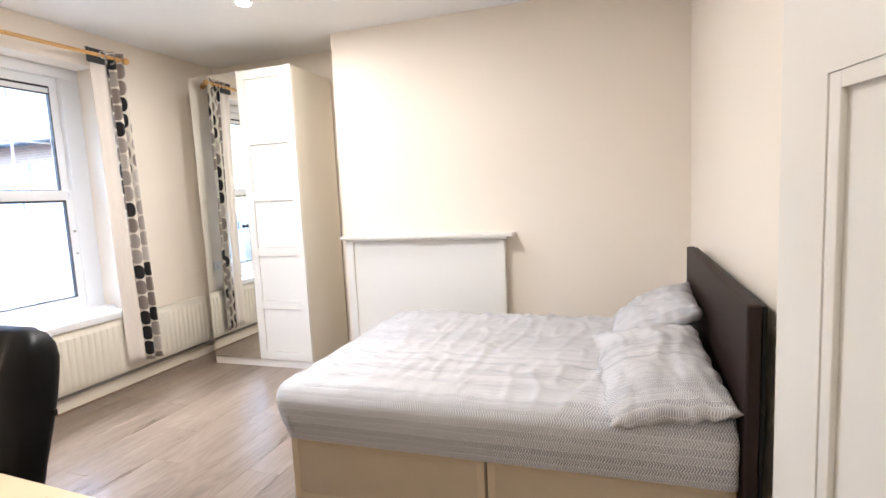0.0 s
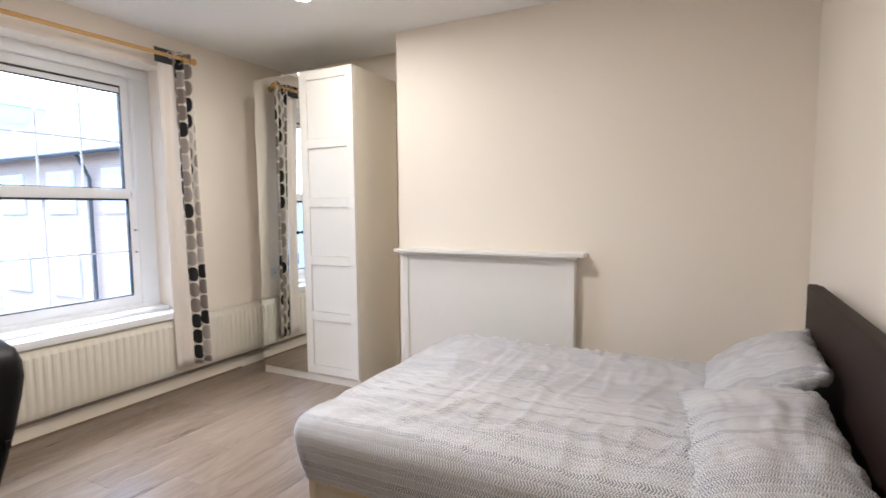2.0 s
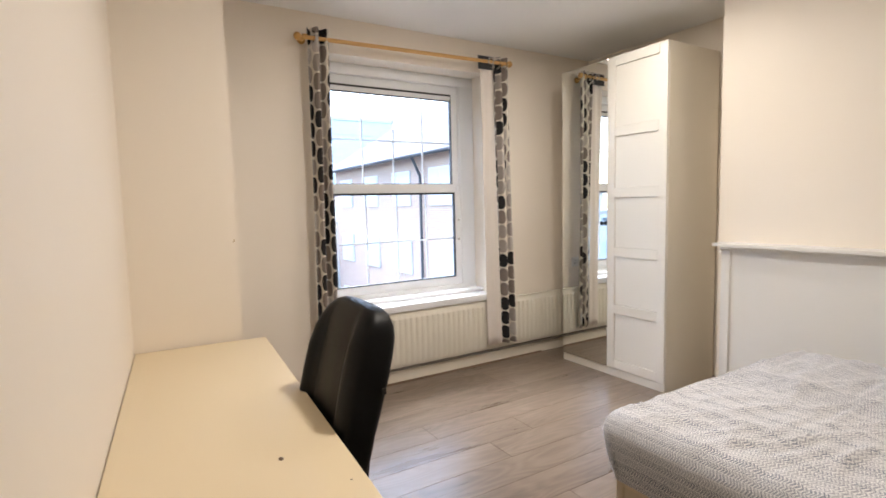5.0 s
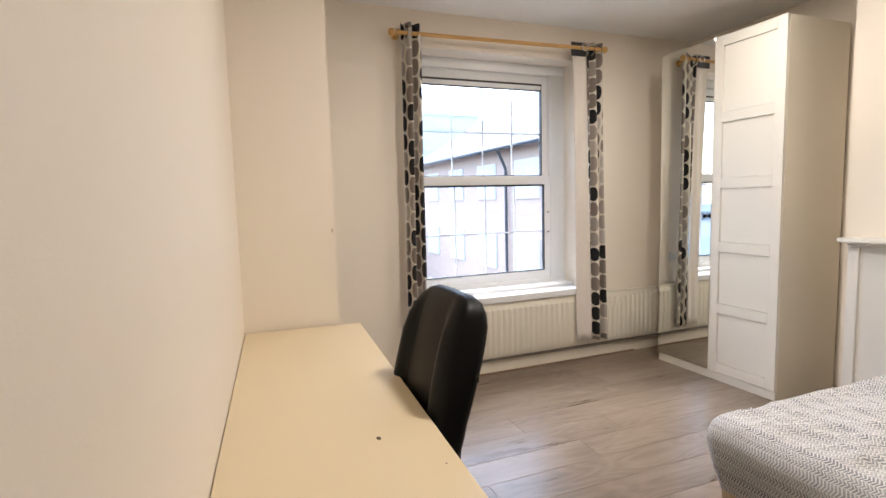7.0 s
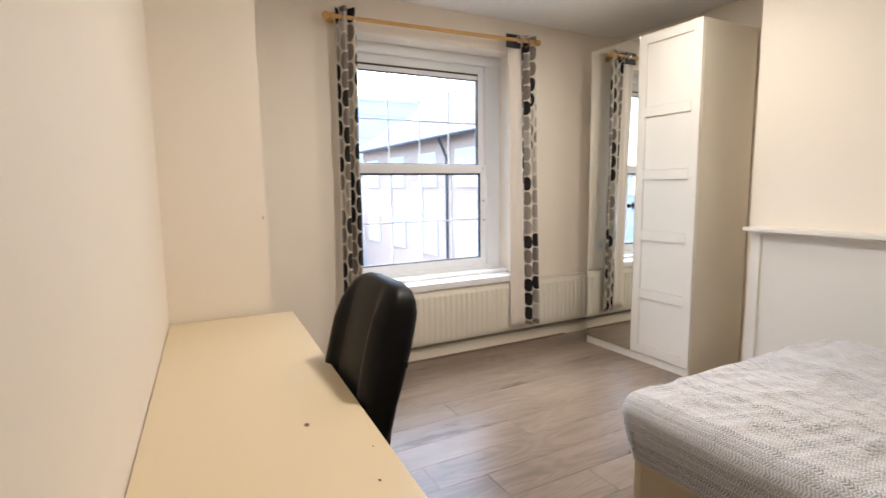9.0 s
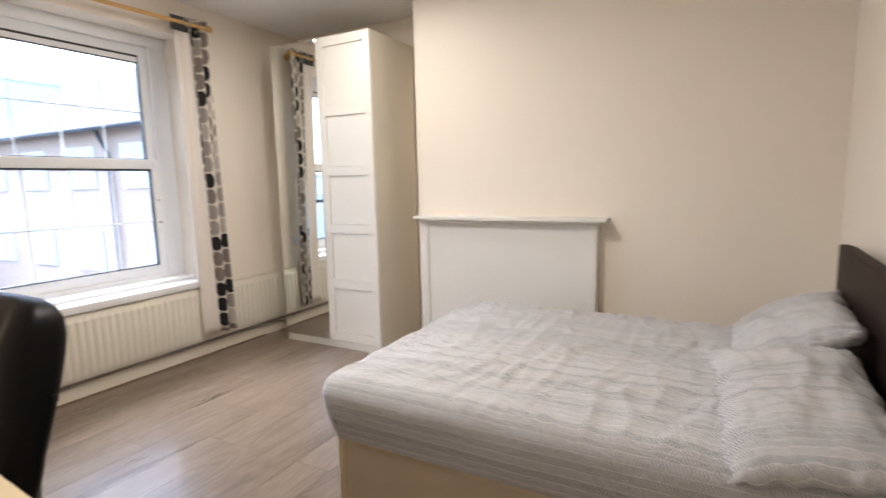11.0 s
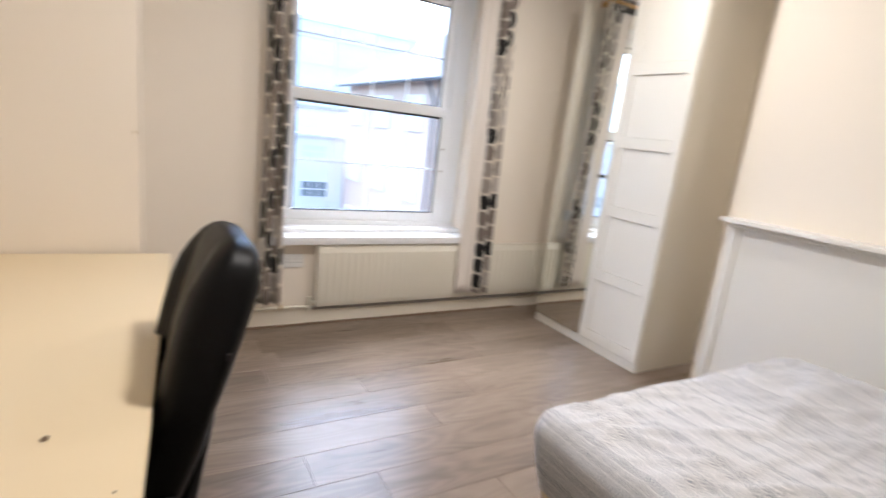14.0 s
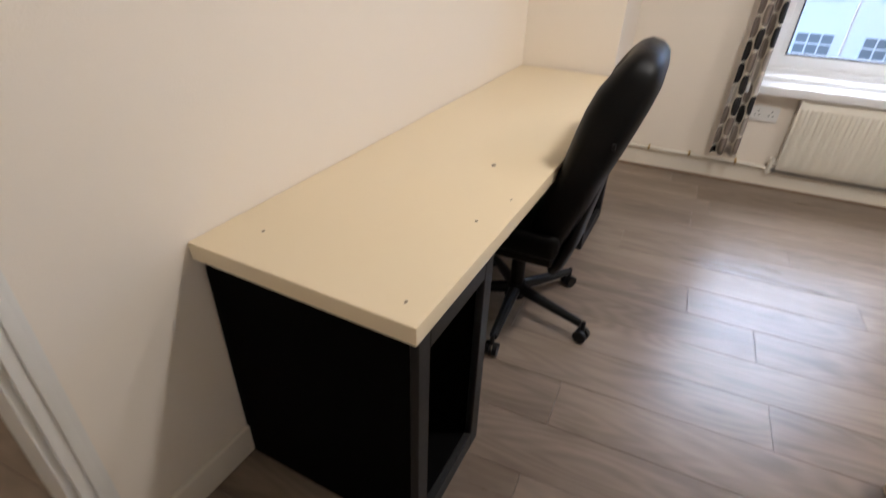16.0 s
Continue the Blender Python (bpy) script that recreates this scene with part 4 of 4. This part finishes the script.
def build_block(name, label, x0, x1, y0, y1, z0, z1, mat, faces, storeys, bays, first, win, glass, roof):
    """A building with storeys of windows on one face: 's' faces -Y, 'e' faces +X."""
    t = thing(name, label, "building")
    part("wall", box(B(), x0, x1, y0, y1, z0, z1), mat, t, "", None)
    rf = B()
    if roof:
        o, hip = 0.5, 4.6
        ym = (y0 + y1) / 2
        p = [(x0 - o, y0 - o, z1 - 0.05), (x1 + o, y0 - o, z1 - 0.05), (x1 + o, y1 + o, z1 - 0.05), (x0 - o, y1 + o, z1 - 0.05), (x0 - o + hip, ym, z1 + roof), (x1 + o, ym, z1 + roof)]
        v = [rf.verts.new(c) for c in p]
        for f in ((0, 1, 5, 4), (2, 3, 4, 5), (0, 4, 3), (1, 2, 5), (3, 2, 1, 0)):
            rf.faces.new([v[i] for i in f])
        roof_ob = part("roof", rf, SLATE, t, "grey tiled roof", None)
        tl = B()
        n = 26
        for j in range(n):
            f0 = j / n
            yy, zz = y0 - o + (ym - y0 + o) * f0, z1 - 0.05 + (roof + 0.05) * f0
            box(tl, x0 - o + hip * f0 + 0.1, x1 + o, yy - 0.02, yy + 0.06, zz + 0.0, zz + 0.06)
        part("tile_course", tl, SLATE, roof_ob, "", None)
        part("gutter", rod(B(), (x0 - o, y0 - o - 0.06, z1 - 0.08), (x1 + o, y0 - o - 0.06, z1 - 0.08), 0.09), GUTTER, t, "black gutter")
        for x in (x1 - 1.7, x1 - 10.0):
            dp = B()
            rod(dp, (x, y0 - o, z1 - 0.1), (x, y0 - 0.12, z1 - 0.9), 0.06)
            rod(dp, (x, y0 - 0.12, z1 - 0.9), (x, y0 - 0.12, z0), 0.06)
            part("downpipe", dp, GUTTER, t, "black downpipe")
    else:
        part("parapet", box(B(), x0 - 0.2, x1 + 0.2, y0 - 0.2, y1 + 0.2, z1, z1 + 0.5), mat, t, "", None)
    w, h = win
    for s in range(storeys):
        zc = z1 - first - s * 3.0
        for b in range(bays):
            if faces == 's':
                c = x1 - (x1 - x0) * (b + 0.5) / bays
                fr = box(B(), c - w / 2, c + w / 2, y0 - 0.06, y0 + 0.05, zc - h / 2, zc + h / 2)
            else:
                c = y0 + (y1 - y0) * (b + 0.5) / bays
                fr = box(B(), x1 - 0.05, x1 + 0.06, c - w / 2, c + w / 2, zc - h / 2, zc + h / 2)
            o = part("window", fr, OUT_WHITE, t, "", None)
            for ci in (0, 1):
                for ri in (0, 1):
                    a0 = -w / 2 + 0.08 + ci * w / 2 * 0.96
                    a1 = a0 + w / 2 - 0.14
                    b0 = zc - h / 2 + 0.08 + ri * h / 2 * 0.96
                    b1 = b0 + h / 2 - 0.14
                    q = B()
                    if faces == 's':
                        box(q, c + a0, c + a1, y0 - 0.075, y0 - 0.055, b0, b1)
                    else:
                        box(q, x1 + 0.055, x1 + 0.075, c + a0, c + a1, b0, b1)
                    part("pane", q, glass, o, "", None)


build_block("brick_building", "red brick block with white windows and tiled roof", -28.68, -8.2, 10.2, 18, -7, 3.4, BRICK, 's', 4, 6, 1.35, (1.75, 1.5), OUT_PALE_GLASS, 3.2)


def build_terraced_block():
    """A low white building with a set-back top storey, and rows of windows on its face towards the room."""
    t = thing("white_building", "low white rendered building with blue-paned windows", "building")
    part("wall", box(B(), -42, -30, -30, 13.5, -7, 0.34), PALE, t, "", None)
    part("ledge", box(B(), -42, -29.75, -30, 13.7, 0.34, 0.50), OUT_WHITE, t, "white parapet ledge", None)
    part("top_storey", box(B(), -42, -31.4, -30, 13.2, 0.50, 1.95), PALE, t, "", None)
    part("roof", box(B(), -42.2, -31.0, -30, 13.6, 1.95, 2.12), SLATE, t, "flat grey roof edge", None)
    for k in range(-12, 5):
        y = 5.36 + 2.69 * (k - 1)
        part("clerestory", box(B(), -31.42, -31.36, y - 0.1, y + 1.95, 0.82, 1.42), OUT_TEAL, t, "pale teal glazing", None)
        for z0, z1, wide, glass in ((-0.90, -0.10, 1.45, OUT_PALE_GLASS if k % 3 else OUT_GLASS), (-3.20, -2.20, 1.6, OUT_GLASS if k % 4 else OUT_PALE_GLASS), (-5.6, -4.5, 1.5, OUT_PALE_GLASS)):
            fr = part("window", box(B(), -30.04, -29.94, y, y + wide, z0, z1), OUT_WHITE, t, "", None)
            for ci in range(3):
                for ri in range(2):
                    a, b = y + 0.07 + ci * (wide - 0.07) / 3, z0 + 0.07 + ri * (z1 - z0 - 0.07) / 2
                    part("pane", box(B(), -29.945, -29.925, a, a + (wide - 0.07) / 3 - 0.07, b, b + (z1 - z0 - 0.07) / 2 - 0.07), glass, fr, "", None)


build_terraced_block()


def build_far_slab():
    t = thing("office_block", "pale teal office block in the distance", "building")
    part("wall", box(B(), -82, -70, -70, 34, -7, 13.6), OUT_TEAL, t, "", None)
    for z in (2.0, 5.2, 8.4, 11.6):
        part("window_band", box(B(), -70.02, -69.9, -69, 33, z, z + 1.3), OUT_PALE_GLASS, t, "long band of glazing", None)
    part("parapet", box(B(), -82.2, -69.8, -70.2, 34.2, 13.6, 14.1), PALE, t, "", None)


build_far_slab()

# ---------------------------------------------------------------- floor boards
JOINTS = {3: 2.215, 4: 1.370, 5: 0.62, 6: 1.590, 7: 0.940, 8: 1.180, 9: 0.33, 10: 1.200, 11: 0.570, 12: 1.165, 13: 0.545, 14: 1.02, 15: 0.20}   # one end joint in a row of boards


def build_boards():
    w, gap, long = 0.195, 0.0005, 1.285
    meshes = {}
    rng = random.Random(5)
    floor_ob = bpy.data.objects["floor"]
    y_min, y_max = -2.05, YN
    k = 0
    x = -3.16
    while x < 1.43:
        y_low = y_min if -0.75 < x < 1.40 else -0.12
        y_high = y_max if x < XE else -0.34
        y = JOINTS.get(k, rng.random() * long)
        while y > y_min:
            y -= long
        while y < y_max:
            e = y + long
            a, b = max(y, y_low), min(e, y_high)
            if b - a > 0.02:
                key = round(b - a, 3)
                if key not in meshes:
                    bm = B()
                    box(bm, gap, w - gap, gap, b - a - gap, -0.010, 0.0, 0.0008, 1)
                    meshes[key] = mesh_of("board", bm, PLANK)
                ob = new("board", meshes[key])
                ob.location = (x, a, 0)
                ob.parent = floor_ob
            y = e
        x += w
        k += 1


build_boards()
